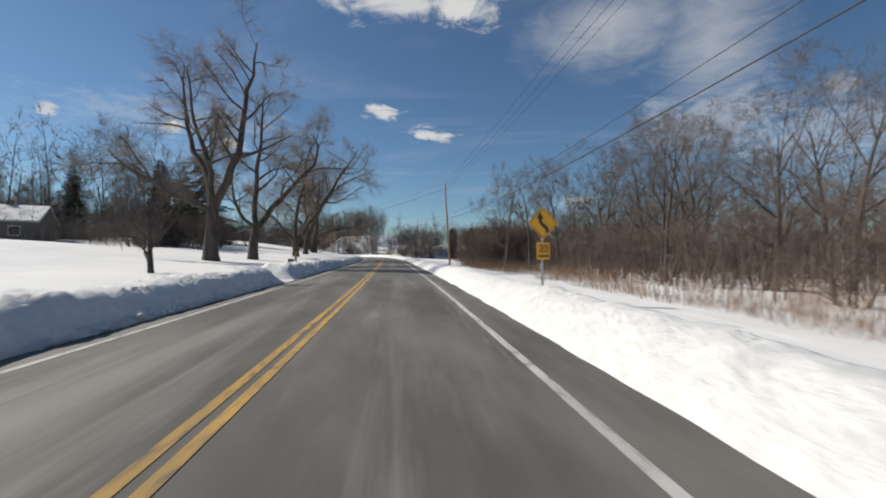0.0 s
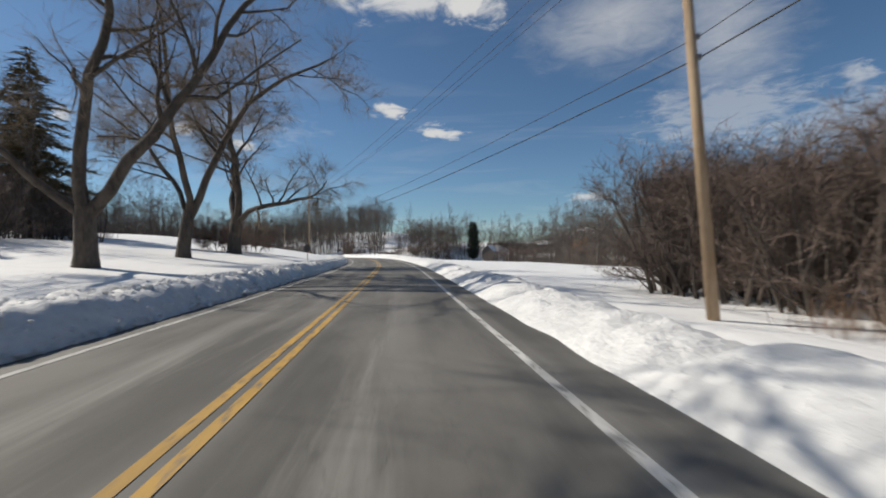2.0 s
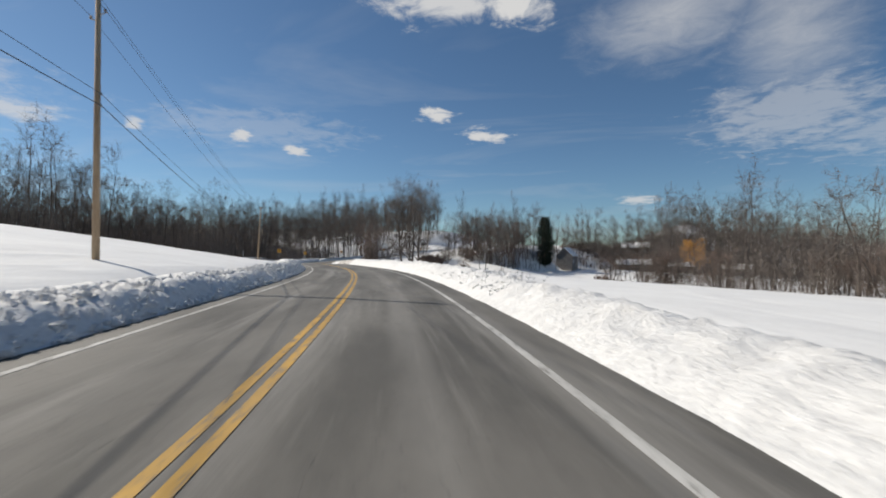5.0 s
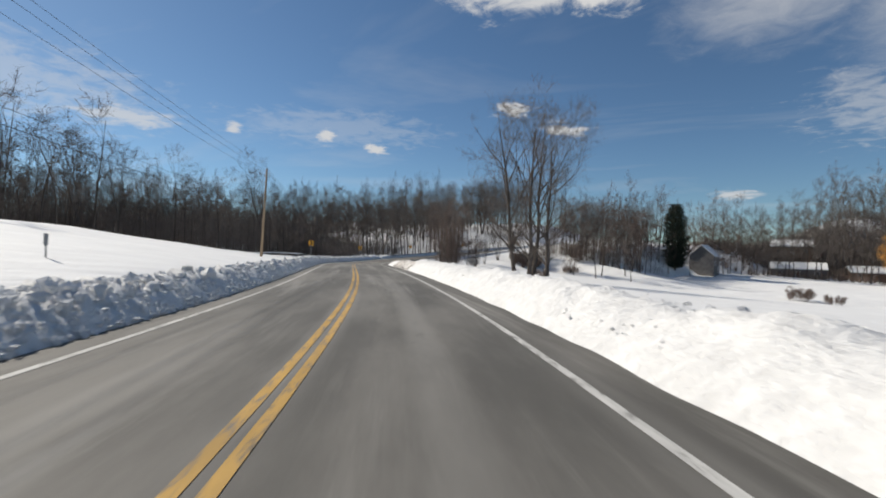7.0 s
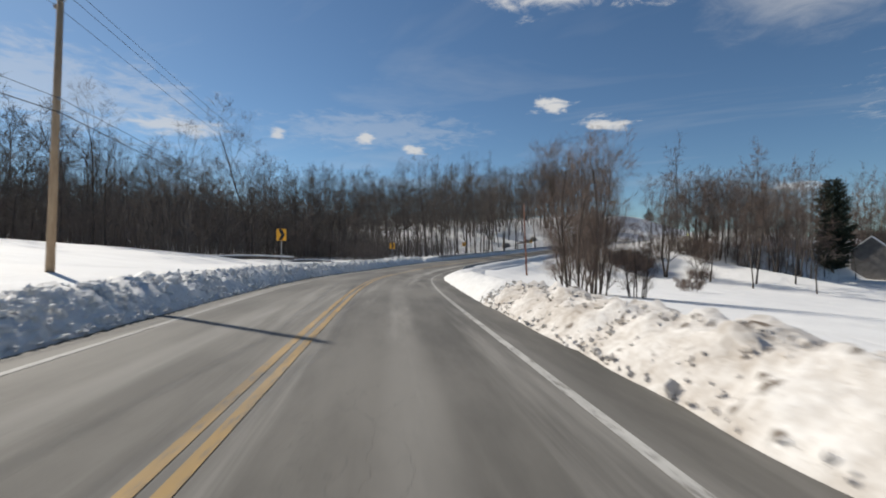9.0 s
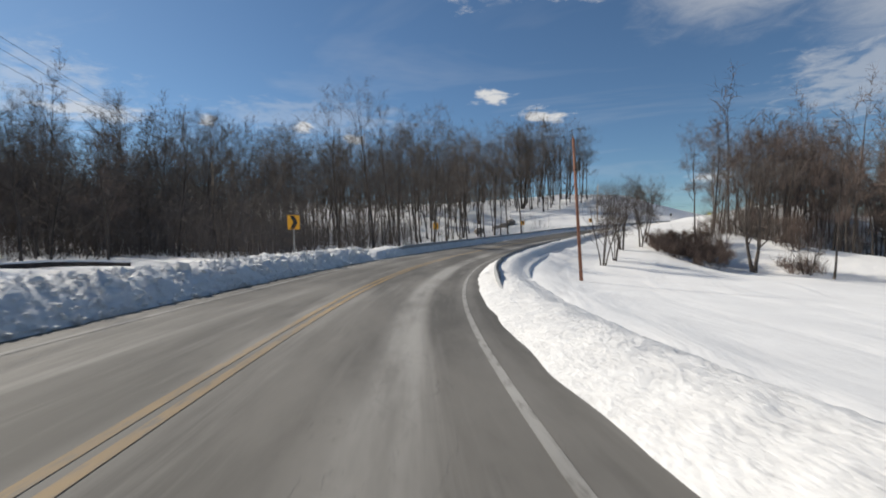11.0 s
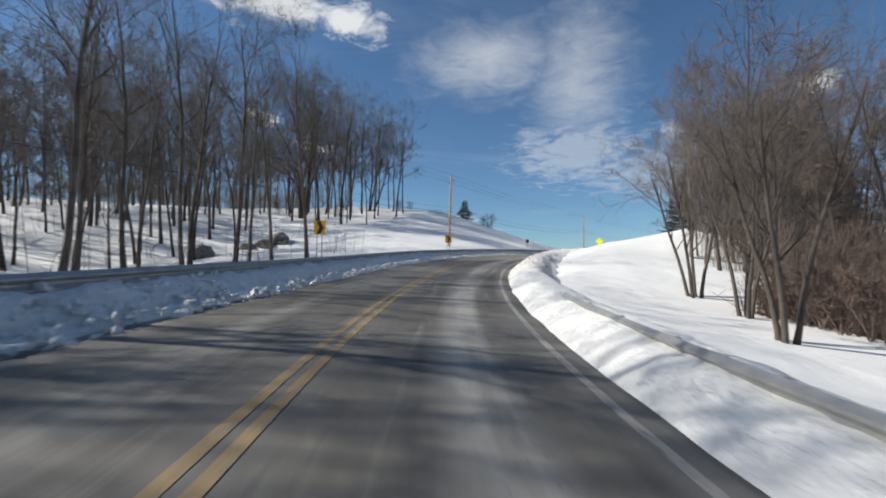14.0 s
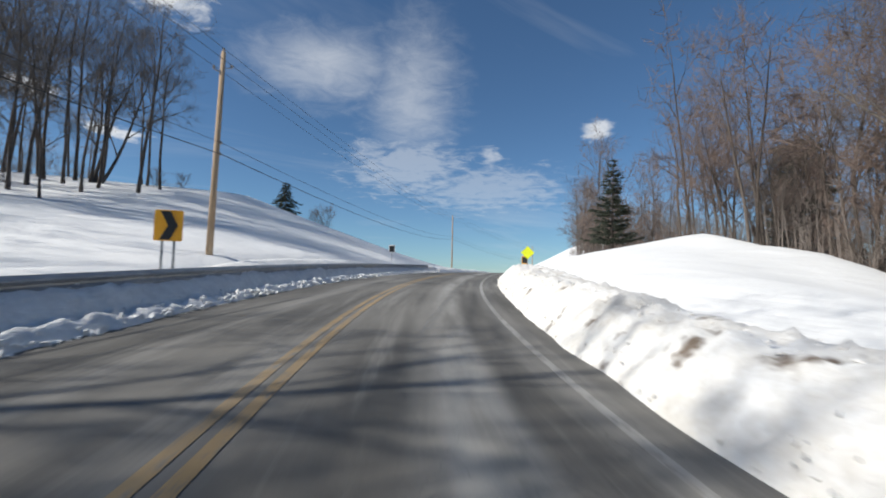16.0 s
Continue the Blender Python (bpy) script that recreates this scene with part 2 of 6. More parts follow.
def road_material(name, paint=None):
    """Salted asphalt, in road coordinates: U across, V along, in metres. paint: a line's colour, worn through to the asphalt."""
    m = bpy.data.materials.new(name)
    m.use_nodes = True
    n, l = m.node_tree.nodes, m.node_tree.links
    b = n["Principled BSDF"]
    b.inputs["Roughness"].default_value = 0.82
    uv = n.new("ShaderNodeUVMap")

    def tex(sx, sy, detail, rough=0.6, distortion=0.0):
        mp = n.new("ShaderNodeMapping")
        mp.inputs["Scale"].default_value = (sx, sy, 1)
        l.new(uv.outputs[0], mp.inputs["Vector"])
        t = n.new("ShaderNodeTexNoise")
        t.inputs["Scale"].default_value, t.inputs["Detail"].default_value, t.inputs["Roughness"].default_value = 1, detail, rough
        t.inputs["Distortion"].default_value = distortion
        l.new(mp.outputs[0], t.inputs["Vector"])
        return t.outputs[0]

    def span(v, a, c, lo=0.0, hi=1.0):
        r = n.new("ShaderNodeMapRange")
        r.interpolation_type = "SMOOTHSTEP"
        for key, value in (("From Min", a), ("From Max", c), ("To Min", lo), ("To Max", hi)):
            r.inputs[key].default_value = value
        l.new(v, r.inputs["Value"])
        return r.outputs[0]

    def calc(op, a, c):
        k = n.new("ShaderNodeMath")
        k.operation = op
        for i, v in enumerate((a, c)):
            if isinstance(v, (int, float)):
                k.inputs[i].default_value = v
            else:
                l.new(v, k.inputs[i])
        return k.outputs[0]

    def blend(f, a, c):
        x = n.new("ShaderNodeMix")
        x.data_type = "RGBA"
        for i, v in ((6, a), (7, c)):
            if isinstance(v, tuple):
                x.inputs[i].default_value = (*v, 1)
            else:
                l.new(v, x.inputs[i])
        if isinstance(f, float):
            x.inputs[0].default_value = f
        else:
            l.new(f, x.inputs[0])
        return x.outputs[2]

    grain = tex(90, 90, 3)
    blotch = tex(0.45, 0.11, 6, 0.62)
    salt = tex(1.1, 0.07, 6, 0.65, 0.4)
    smear = tex(5.0, 0.30, 4, 0.6)
    base = blend(span(blotch, 0.36, 0.66), (0.072, 0.067, 0.058), (0.160, 0.150, 0.132))
    base = blend(calc("MULTIPLY", span(salt, 0.50, 0.74), 0.75), base, (0.285, 0.272, 0.247))
    base = blend(calc("MULTIPLY", span(smear, 0.55, 0.75), 0.25), base, (0.21, 0.20, 0.18))
    # wheel paths: across the lane the salt dust is thicker between the tracks
    across = n.new("ShaderNodeSeparateXYZ")
    l.new(uv.outputs[0], across.inputs[0])
    wave = calc("COSINE", calc("MULTIPLY", across.outputs[0], 3.9), 0.0)
    base = blend(calc("MULTIPLY", span(wave, 0.1, 1.0), calc("MULTIPLY", span(tex(0.3, 0.05, 4), 0.38, 0.62), 0.40)), base, (0.30, 0.287, 0.262))
    # a pale salt track down the lane through the bend
    off = calc("SUBTRACT", across.outputs[0], calc("ADD", 1.7, calc("MULTIPLY", tex(0.05, 0.03, 3), 0.5)))
    track = calc("MULTIPLY", span(calc("ABSOLUTE", off, 0.0), 0.48, 0.15), calc("MULTIPLY", span(across.outputs[1], 195.0, 220.0), span(tex(0.8, 0.12, 5), 0.35, 0.60, 0.15, 0.85)))
    base = blend(track, base, (0.37, 0.357, 0.33))
    # hairline cracks
    crack = n.new("ShaderNodeTexVoronoi")
    crack.feature = "DISTANCE_TO_EDGE"
    mp = n.new("ShaderNodeMapping")
    mp.inputs["Scale"].default_value = (0.42, 0.16, 1)
    warp = n.new("ShaderNodeVectorMath")
    warp.operation = "ADD"
    wob = n.new("ShaderNodeTexNoise")
    wob.inputs["Scale"].default_value, wob.inputs["Detail"].default_value = 0.8, 4
    l.new(uv.outputs[0], wob.inputs["Vector"])
    l.new(wob.outputs["Color"], warp.inputs[0])
    l.new(uv.outputs[0], warp.inputs[1])
    l.new(warp.outputs[0], mp.inputs["Vector"])
    l.new(mp.outputs[0], crack.inputs["Vector"])
    line = calc("MULTIPLY", span(crack.outputs["Distance"], 0.010, 0.002), span(tex(0.2, 0.06, 3), 0.48, 0.60))
    base = blend(calc("MULTIPLY", line, 0.4), base, (0.02, 0.02, 0.02))
    base = blend(calc("MULTIPLY", span(grain, 0.35, 0.75), 0.35), base, (0.16, 0.155, 0.15))
    if paint:
        worn = calc("MULTIPLY", span(tex(9, 2.2, 6, 0.7), 0.32, 0.52), span(tex(0.2, 0.09, 4), 0.25, 0.55, 0.4, 1.0))
        worn = calc("MULTIPLY", worn, span(across.outputs[1], 165.0, 205.0, 1.0, 0.42))
        base = blend(worn, base, blend(span(tex(3, 0.7, 5), 0.3, 0.7), tuple(c * 0.72 for c in paint), paint))
    l.new(base, b.inputs["Base Color"])
    bp = n.new("ShaderNodeBump")
    bp.inputs["Strength"].default_value, bp.inputs["Distance"].default_value = 0.35, 0.006
    l.new(calc("SUBTRACT", grain, line), bp.inputs["Height"])
    l.new(bp.outputs[0], b.inputs["Normal"])
    return m


ASPHALT = road_material("asphalt")
YELLOW_LINE = road_material("yellow_line_paint", (0.56, 0.33, 0.075))
WHITE_LINE = road_material("white_line_paint", (0.62, 0.61, 0.58))

# ---- the lie of the road: every 20 m, its heading, its height and where its centre line runs beside the driver's line ----
STATION = np.arange(-100.0, 500.0, 20.0)
HEADING = [6.5, 6.5, 6.5, 6.5, 6.5, 6.6, 7.4, 7.8, 8.2, 9.4, 12.4, 16.7, 22.1, 26.7, 27.7, 24.7, 17.1, 6.1, -5.1, -17.9,
           -30.4, -40.8, -47.0, -49.5, -50.0, -50.0, -50.0, -50.0, -50.0, -50.0]
GRADE = [0.0, 0.0, 0.0, 0.0, 0.0, 0.0, 0.05, 0.06, 0.05, 0.1, 0.11, 0.22, 0.19, 0.08, -0.03, -0.32, -0.84, -0.83, -0.42, 0.48,
         1.74, 2.9, 3.75, 4.2, 4.3, 4.0, 3.4, 2.6, 1.8, 1.0]
CENTRE = [-1.57] * 7 + [-1.58, -1.55, -1.45, -1.35, -1.3, -1.05, -0.95, -1.3, -1.9, -2.05, -1.75, -1.4, -1.1, -1.4] + [-1.6] * 9
BANKING = [0.0] * 15 + [0.02, 0.045, 0.06, 0.06, 0.05, 0.04, 0.02] + [0.0] * 8


def along(table, s):
    """A table's value at the distances s, by a smooth curve through its rows."""
    y = np.asarray(table, float)
    s = np.asarray(s, float)
    k = np.clip(((s + 100.0) / 20.0).astype(int), 1, len(y) - 3)
    u = np.clip((s + 100.0) / 20.0 - k, -1, 2)
    a, b, c, d = y[k - 1], y[k], y[k + 1], y[k + 2]
    return b + 0.5 * u * (c - a + u * (2 * a - 5 * b + 4 * c - d + u * (3 * (b - c) + d - a)))


LINE_S = np.arange(-80.0, 390.0, 0.5)
_h = np.radians(along(HEADING, LINE_S))
LINE_X = np.cumsum(-np.sin(_h)) * 0.5
LINE_Y = np.cumsum(np.cos(_h)) * 0.5
LINE_X -= LINE_X[160]
LINE_Y -= LINE_Y[160]
LINE_H = _h


def road_point(s, d, lift=0.0):
    """World places at the distance s along the road and d to the right of the driver's line, on the road's plane."""
    s, d = np.broadcast_arrays(np.asarray(s, float), np.asarray(d, float))
    h = np.interp(s, LINE_S, LINE_H)
    x = np.interp(s, LINE_S, LINE_X) + np.cos(h) * d
    y = np.interp(s, LINE_S, LINE_Y) + np.sin(h) * d
    z = along(GRADE, s) - along(BANKING, s) * np.clip(d, -9, 6) + lift
    return np.stack([x, y, z], -1)


def road_place(x, y):
    """Distance along and across for world places: the nearest point of the driver's line."""
    x, y = np.asarray(x, float).ravel(), np.asarray(y, float).ravel()
    s, d = np.empty(len(x)), np.empty(len(x))
    px, py = LINE_X[::4], LINE_Y[::4]
    for i in range(0, len(x), 4000):
        q = slice(i, i + 4000)
        k = np.argmin((x[q, None] - px) ** 2 + (y[q, None] - py) ** 2, axis=1) * 4
        ex, ey, h = x[q] - LINE_X[k], y[q] - LINE_Y[k], LINE_H[k]
        s[q] = LINE_S[k] - np.sin(h) * ex + np.cos(h) * ey
        d[q] = np.cos(h) * ex + np.sin(h) * ey
    return s, d


# ---- the lie of the land: how high the ground stands over the road, by distance along and across ----
RIGHT_D = [4.0, 8.0, 15.0, 22.0, 32.0, 60.0, 120.0]
RIGHT_LAND = {
    -80: (0.0, -0.1, -0.4, -0.5, -0.6, -0.6, 0.0), 30: (0.0, -0.1, -0.4, -0.5, -0.6, -0.6, -0.5), 60: (0.0, -0.25, -0.5, -0.6, -0.9, -1.4, -3.0),
    95: (0.0, 0.0, -0.25, -0.5, -1.0, -2.4, -5.0), 150: (0.0, -0.2, -0.6, -1.0, -1.9, -3.8, -6.5), 190: (0.0, -0.3, -0.9, -1.4, -2.4, -5.0, -7.5),
    230: (0.0, -0.7, -1.3, -1.7, -2.4, -5.0, -7.5), 255: (0.0, -1.5, -2.0, -2.4, -3.0, -5.5, -7.5), 285: (0.0, -0.7, -1.4, -3.6, -4.4, -6.5, -8.0),
    298: (0.1, 0.3, -0.2, -1.0, -2.8, -7.5, -9.0), 308: (0.4, 1.1, 0.0, -1.8, -4.6, -8.5, -10.0), 318: (0.5, 1.6, 2.0, -0.6, -5.6, -9.5, -10.5), 328: (0.5, 1.7, 3.0, 1.2, -7.5, -10.0, -11.0),
    340: (0.4, 1.4, 2.9, 1.2, -9.6, -10.5, -12.0), 370: (0.0, 0.0, 0.6, -3.0, -9.2, -11.0, -12.0), 430: (0.0, 0.0, -0.5, -3.0, -9.6, -11.2, -12.0),
}
LEFT_D = [5.0, 8.0, 15.0, 30.0, 50.0, 90.0, 150.0]
LEFT_LAND = {
    -80: (0.0, 0.2, 0.5, 2.1, 3.4, 3.8, 4.5), 40: (0.0, 0.25, 0.6, 2.2, 3.4, 3.8, 4.5), 65: (0.0, 0.4, 0.9, 1.9, 2.8, 3.4, 4.0),
    88: (0.0, 0.6, 1.5, 2.7, 3.4, 3.6, 4.0), 126: (0.0, 0.6, 1.8, 3.8, 5.0, 3.4, 4.0), 160: (0.0, 0.5, 1.7, 4.0, 5.2, 3.0, 6.0),
    192: (0.0, 0.25, 1.2, 3.5, 4.4, 1.8, 8.0), 214: (0.0, 0.1, 0.4, 2.2, 3.2, 3.0, 9.0), 240: (0.0, 0.0, -0.2, 0.1, 0.9, 3.6, 11.0),
    265: (0.0, 0.0, -0.4, -0.2, 1.8, 6.5, 13.0), 292: (0.0, 0.1, -0.5, -0.7, 3.6, 9.0, 15.0), 304: (0.0, 0.3, 0.3, 0.6, 5.0, 10.0, 15.0), 318: (0.2, 1.0, 2.5, 4.6, 7.8, 11.0, 15.0),
    345: (0.1, 0.8, 3.4, 9.0, 11.2, 12.5, 15.0), 372: (0.0, 0.4, 1.5, 3.4, 5.4, 8.0, 10.0), 430: (0.0, 0.0, 0.0, 0.5, 1.5, 3.0, 5.0),
}


def table_height(land, cols, s, d):
    rows = sorted(land)
    t = np.array([land[r] for r in rows], float)
    s = np.clip(s, rows[0], rows[-1])
    k = np.clip(np.searchsorted(rows, s) - 1, 0, len(rows) - 2)
    r = np.array(rows, float)
    u = (s - r[k]) / (r[k + 1] - r[k])
    u = u * u * (3 - 2 * u)
    d = np.clip(d, cols[0], cols[-1])
    c = np.array(cols, float)
    j = np.clip(np.searchsorted(cols, d) - 1, 0, len(cols) - 2)
    v = (d - c[j]) / (c[j + 1] - c[j])
    return (t[k, j] * (1 - v) + t[k, j + 1] * v) * (1 - u) + (t[k + 1, j] * (1 - v) + t[k + 1, j + 1] * v) * u


def ground_height(x, y):
    """The height of the open ground at world places; under the carriageway it dips out of sight."""
    x, y = np.asarray(x, float), np.asarray(y, float)
    shape = x.shape
    s, d = road_place(x, y)
    fx, fy = x.ravel(), y.ravel()
    base = along(GRADE, np.clip(s, -100, 460)) - along(BANKING, np.clip(s, -100, 460)) * np.clip(d, -9, 6)
    off = np.where(d > 0, table_height(RIGHT_LAND, RIGHT_D, s, np.abs(d)), table_height(LEFT_LAND, LEFT_D, s, np.abs(d)))
    # the far wooded ridge beyond the valley and the hills all round
    far = 21.0 * np.exp(-(((fx - 98) / np.where(fx < 98, 38.0, 85.0)) ** 2 + ((fy - 384) / 30) ** 2))
    r = np.hypot(fx + 20, fy - 170)
    far += 16.0 * np.clip((r - 420) / 600, 0, 1) ** 1.2
    roll_ = 0.10 * np.sin(fx * 0.31 + 1.3 * np.sin(fy * 0.11)) * np.sin(fy * 0.23 + 0.7) * np.clip((np.abs(d) - 9) / 12, 0, 1)
    z = base + off + far + roll_
    centre = along(CENTRE, np.clip(s, -100, 460))
    dip = np.clip(1 - (np.abs(d - centre) - 5.0) / 1.2, 0, 1) * np.where((s > -79) & (s < 388), 1, 0)
    return (z - 0.6 * dip).reshape(shape)


def ground_at(x, y):
    return float(ground_height(np.array([x]), np.array([y]))[0])


# ---- mesh helpers ----


def mesh_object(name, verts, faces, mat, parent=None, label="", smooth=False):
    me = bpy.data.meshes.new(name)
    me.from_pydata([tuple(v) for v in verts] if not isinstance(verts, np.ndarray) else verts.tolist(), [], faces if isinstance(faces, list) else faces.tolist())
    for m in mat if isinstance(mat, (list, tuple)) else [mat]:
        me.materials.append(m)
    if smooth:
        me.polygons.foreach_set("use_smooth", [True] * len(me.polygons))
    me.update()
    ob = new(name, me)
    ob.parent = parent
    if label:
        ob["label"] = label
    return ob


def part(name, bm, mat, parent, label="", smooth=False):
    """Links a bmesh as one mesh object under a thing or a part."""
    me = bpy.data.meshes.new(name)
    bm.to_mesh(me)
    bm.free()
    me.materials.append(mat)
    if smooth:
        me.polygons.foreach_set("use_smooth", [True] * len(me.polygons))
    ob = new(name, me)
    ob.parent = parent
    if label:
        ob["label"] = label
    return ob


def box(bm, centre, size, bevel=0.0, turn=0.0):
    """A bevelled block added to bm."""
    m = Matrix.Translation(centre) @ Matrix.Rotation(turn, 4, "Z") @ Matrix.Diagonal((*size, 1))
    made = bmesh.ops.create_cube(bm, size=1, matrix=m)["verts"]
    if bevel:
        edges = list({e for v in made for e in v.link_edges})
        bmesh.ops.bevel(bm, geom=edges, offset=bevel, segments=1, affect="EDGES")
    return made


def rod(bm, a, b, r0, r1=None, sides=10):
    """A tapered round bar from a to b added to bm."""
    a, b = Vector(a), Vector(b)
    r1 = r0 if r1 is None else r1
    m = Matrix.Translation((a + b) / 2) @ (b - a).to_track_quat("Z", "Y").to_matrix().to_4x4()
    bmesh.ops.create_cone(bm, cap_ends=True, segments=sides, radius1=r0, radius2=r1, depth=(b - a).length, matrix=m)


def grid_faces(rows, cols):
    i = np.arange((rows - 1) * (cols - 1))
    a = i // (cols - 1) * cols + i % (cols - 1)
    return np.stack([a, a + 1, a + cols + 1, a + cols], 1)


def strip(name, s, d, z, mat, uv=True, smooth=True):
    """A sheet along the road: s rows, d and z with one column for each line across, above the road's plane."""
    rows, cols = d.shape
    v = road_point(np.repeat(s[:, None], cols, 1), d)
    v[..., 2] += z
    ob = mesh_object(name, v.reshape(-1, 3), grid_faces(rows, cols), mat, smooth=smooth)
    if uv:
        layer = ob.data.uv_layers.new(name="road")
        c = along(CENTRE, s)
        u = np.stack([(d - c[:, None]).ravel(), np.repeat(s, cols)], 1)
        index = np.empty(len(ob.data.loops), int)
        ob.data.loops.foreach_get("vertex_index", index)
        layer.data.foreach_set("uv", u[index].ravel())
    return ob


def soft_noise(s, d, scale, seed):
    """Smooth random heights over along/across places, between -1 and 1."""
    out = np.empty(np.broadcast(s, d).shape)
    ss, dd = np.broadcast_arrays(s, d)
    flat = out.ravel()
    for i, (a, b) in enumerate(zip(ss.ravel(), dd.ravel())):
        flat[i] = noise.noise((a * scale, b * scale, seed))
    return flat.reshape(out.shape)


# ---- ground, carriageway and lines ----
gx = np.unique(np.concatenate([np.linspace(-1500, -260, 18), np.arange(-260, -110, 6.0), np.arange(-110, 40, 1.5), np.arange(40, 160, 4.0), np.arange(160, 340, 10.0), np.linspace(340, 1500, 18)]))
gy = np.unique(np.concatenate([np.linspace(-1500, -140, 16), np.arange(-140, -20, 6.0), np.arange(-20, 360, 1.5), np.arange(360, 540, 6.0), np.linspace(540, 1900, 18)]))
GX, GY = np.meshgrid(gx, gy)
ground = mesh_object("ground", np.stack([GX, GY, ground_height(GX, GY)], -1).reshape(-1, 3), grid_faces(len(gy), len(gx)), SNOW, smooth=True)
tagged(ground, "rolling ground under deep white snow", "snow field", kind="structure")

LANE_R, LANE_L = 3.2, -3.05
s_road = np.arange(-78.0, 386.0, 1.0)
c_road = along(CENTRE, s_road)
edge = 0.05 * np.sin(s_road * 1.7) + 0.04 * np.sin(s_road * 4.3 + 1)
shoulder = np.interp(s_road, [0, 210, 235, 290, 310], [1.15, 1.15, 0.75, 0.6, 0.9])
cols = np.stack([c_road + LANE_L - 1.15 + edge, c_road + LANE_L, c_road + LANE_L / 2, c_road, c_road + LANE_R / 2, c_road + LANE_R, c_road + LANE_R + shoulder + edge], 1)
road = strip("road", s_road, cols, np.array([-0.06, -0.02, 0.0, 0.012, 0.0, -0.02, -0.06]) + 0 * cols, ASPHALT)
tagged(road, "two-lane asphalt road, grey with dried salt", "road", kind="structure")


def paint_line(name, off, width, mat, label):
    s = np.arange(-78.0, 386.0, 1.0)
    d = along(CENTRE, s)[:, None] + off + np.array([-width / 2, width / 2])
    t = np.abs(off)
    z = np.interp(t, [0, 1.6, 3.1], [0.012, 0.0, -0.02]) + 0.006
    ob = strip(name, s, d, z + 0 * d, mat)
    return tagged(ob, label, "road marking", kind="structure")


paint_line("road_marking_1", -0.108, 0.12, YELLOW_LINE, "worn yellow double centre line on asphalt")
paint_line("road_marking_2", 0.108, 0.12, YELLOW_LINE, "worn yellow double centre line on asphalt")
paint_line("road_marking_3", LANE_R, 0.12, WHITE_LINE, "worn white edge line on asphalt")
paint_line("road_marking_4", LANE_L, 0.12, WHITE_LINE, "worn white edge line on asphalt")

# ---- plowed snowbanks ----


def snowbank(name, side, s0, s1, foot, profile, lump, mat, label, seed, face=0.38, step=0.22):
    """A plowed bank: foot gives its near edge across the road; profile, rows of (distance along, width, height); face, the share of the width that its road side takes."""
    s = np.arange(s0, s1 + step / 2, step)
    n = 22
    u = np.linspace(0, 1, n) ** 1.25
    ps = [p[0] for p in profile]
    width = np.interp(s, ps, [p[1] for p in profile])[:, None]
    high = np.interp(s, ps, [p[2] for p in profile])[:, None]
    f = foot(s)[:, None] + 0.09 * soft_noise(s[:, None], np.zeros((1, 1)), 0.6, seed + 3)
    d = f + side * width * u
    rise = np.sin(np.clip(u / face, 0, 1) * math.pi / 2) ** 0.9
    fall = np.clip((u - max(0.5, face)) / (0.97 - max(0.5, face)), 0, 1)
    fall = fall * fall * (3 - 2 * fall)
    p = road_point(s[:, None] + 0 * d, d)
    land = ground_height(p[..., 0], p[..., 1]) - p[..., 2]
    outer = road_point(s, f[:, 0] + side * width[:, 0])
    land_out = (ground_height(outer[:, 0], outer[:, 1]) - outer[:, 2])[:, None]
    wave = 1 + 0.20 * soft_noise(s[:, None], np.zeros((1, 1)), 0.23, seed) + 0.12 * soft_noise(s[:, None], np.zeros((1, 1)), 0.9, seed + 1)
    taper = np.clip(np.minimum(s - s0, s1 - s) / 1.2, 0, 1)[:, None]
    crest = high * wave * taper
    rough = (soft_noise(s[:, None], d, 1.5, seed + 5) * 0.5 + np.abs(soft_noise(s[:, None], d, 2.9, seed + 6)) * 0.7 - 0.15 + soft_noise(s[:, None], d, 4.6, seed + 7) * 0.4) * lump * np.clip(rise * 1.3 - 0.1, 0.05, 1) * (1 - 0.7 * fall)
    z = -0.05 + rise * crest * (1 - fall) + fall * np.maximum(land, land_out) + rough * taper - 0.15 * np.clip((u - 0.95) / 0.05, 0, 1)
    ob = strip(name, s, d, z, mat, uv=False)
    if side < 0:
        ob.data.flip_normals()
    return tagged(ob, label, "snowbank", kind="structure")


def right_foot(s):
    return along(CENTRE, s) + LANE_R + np.interp(s, [0, 120, 200, 212, 235, 290, 312], [0.85, 0.85, 0.95, 0.75, 0.42, 0.35, 0.8])


def left_foot(s):
    return along(CENTRE, s) + LANE_L - np.interp(s, [0, 60, 120, 200, 250, 280, 330], [0.65, 0.6, 0.7, 0.8, 0.55, 0.25, 0.5])


snowbank("snowbank_1", 1, -60, 50.5, right_foot, [(-60, 2.6, 0.55), (50, 2.6, 0.55)], 0.10, PLOWED, "white plowed snowbank along the road's edge", 11, 0.45)
snowbank("snowbank_2", 1, 49.5, 58, right_foot, [(50, 2.9, 0.35), (54, 3.2, 0.28), (58, 2.8, 0.5)], 0.24, PLOWED, "broken snowbank beside the utility pole", 21, 0.45)
snowbank("snowbank_3", 1, 57, 180, right_foot, [(57, 2.8, 0.5), (72, 3.2, 0.36), (110, 3.4, 0.45), (135, 3.0, 0.75), (180, 2.9, 0.8)], 0.21, PLOWED, "lumpy white plowed snowbank by the field", 31, 0.5)
snowbank("snowbank_4", 1, 179, 191.5, right_foot, [(179, 2.8, 0.62), (191, 2.8, 0.62)], 0.34, DIRTY, "snowbank stained brown with road grit", 41, 0.4)
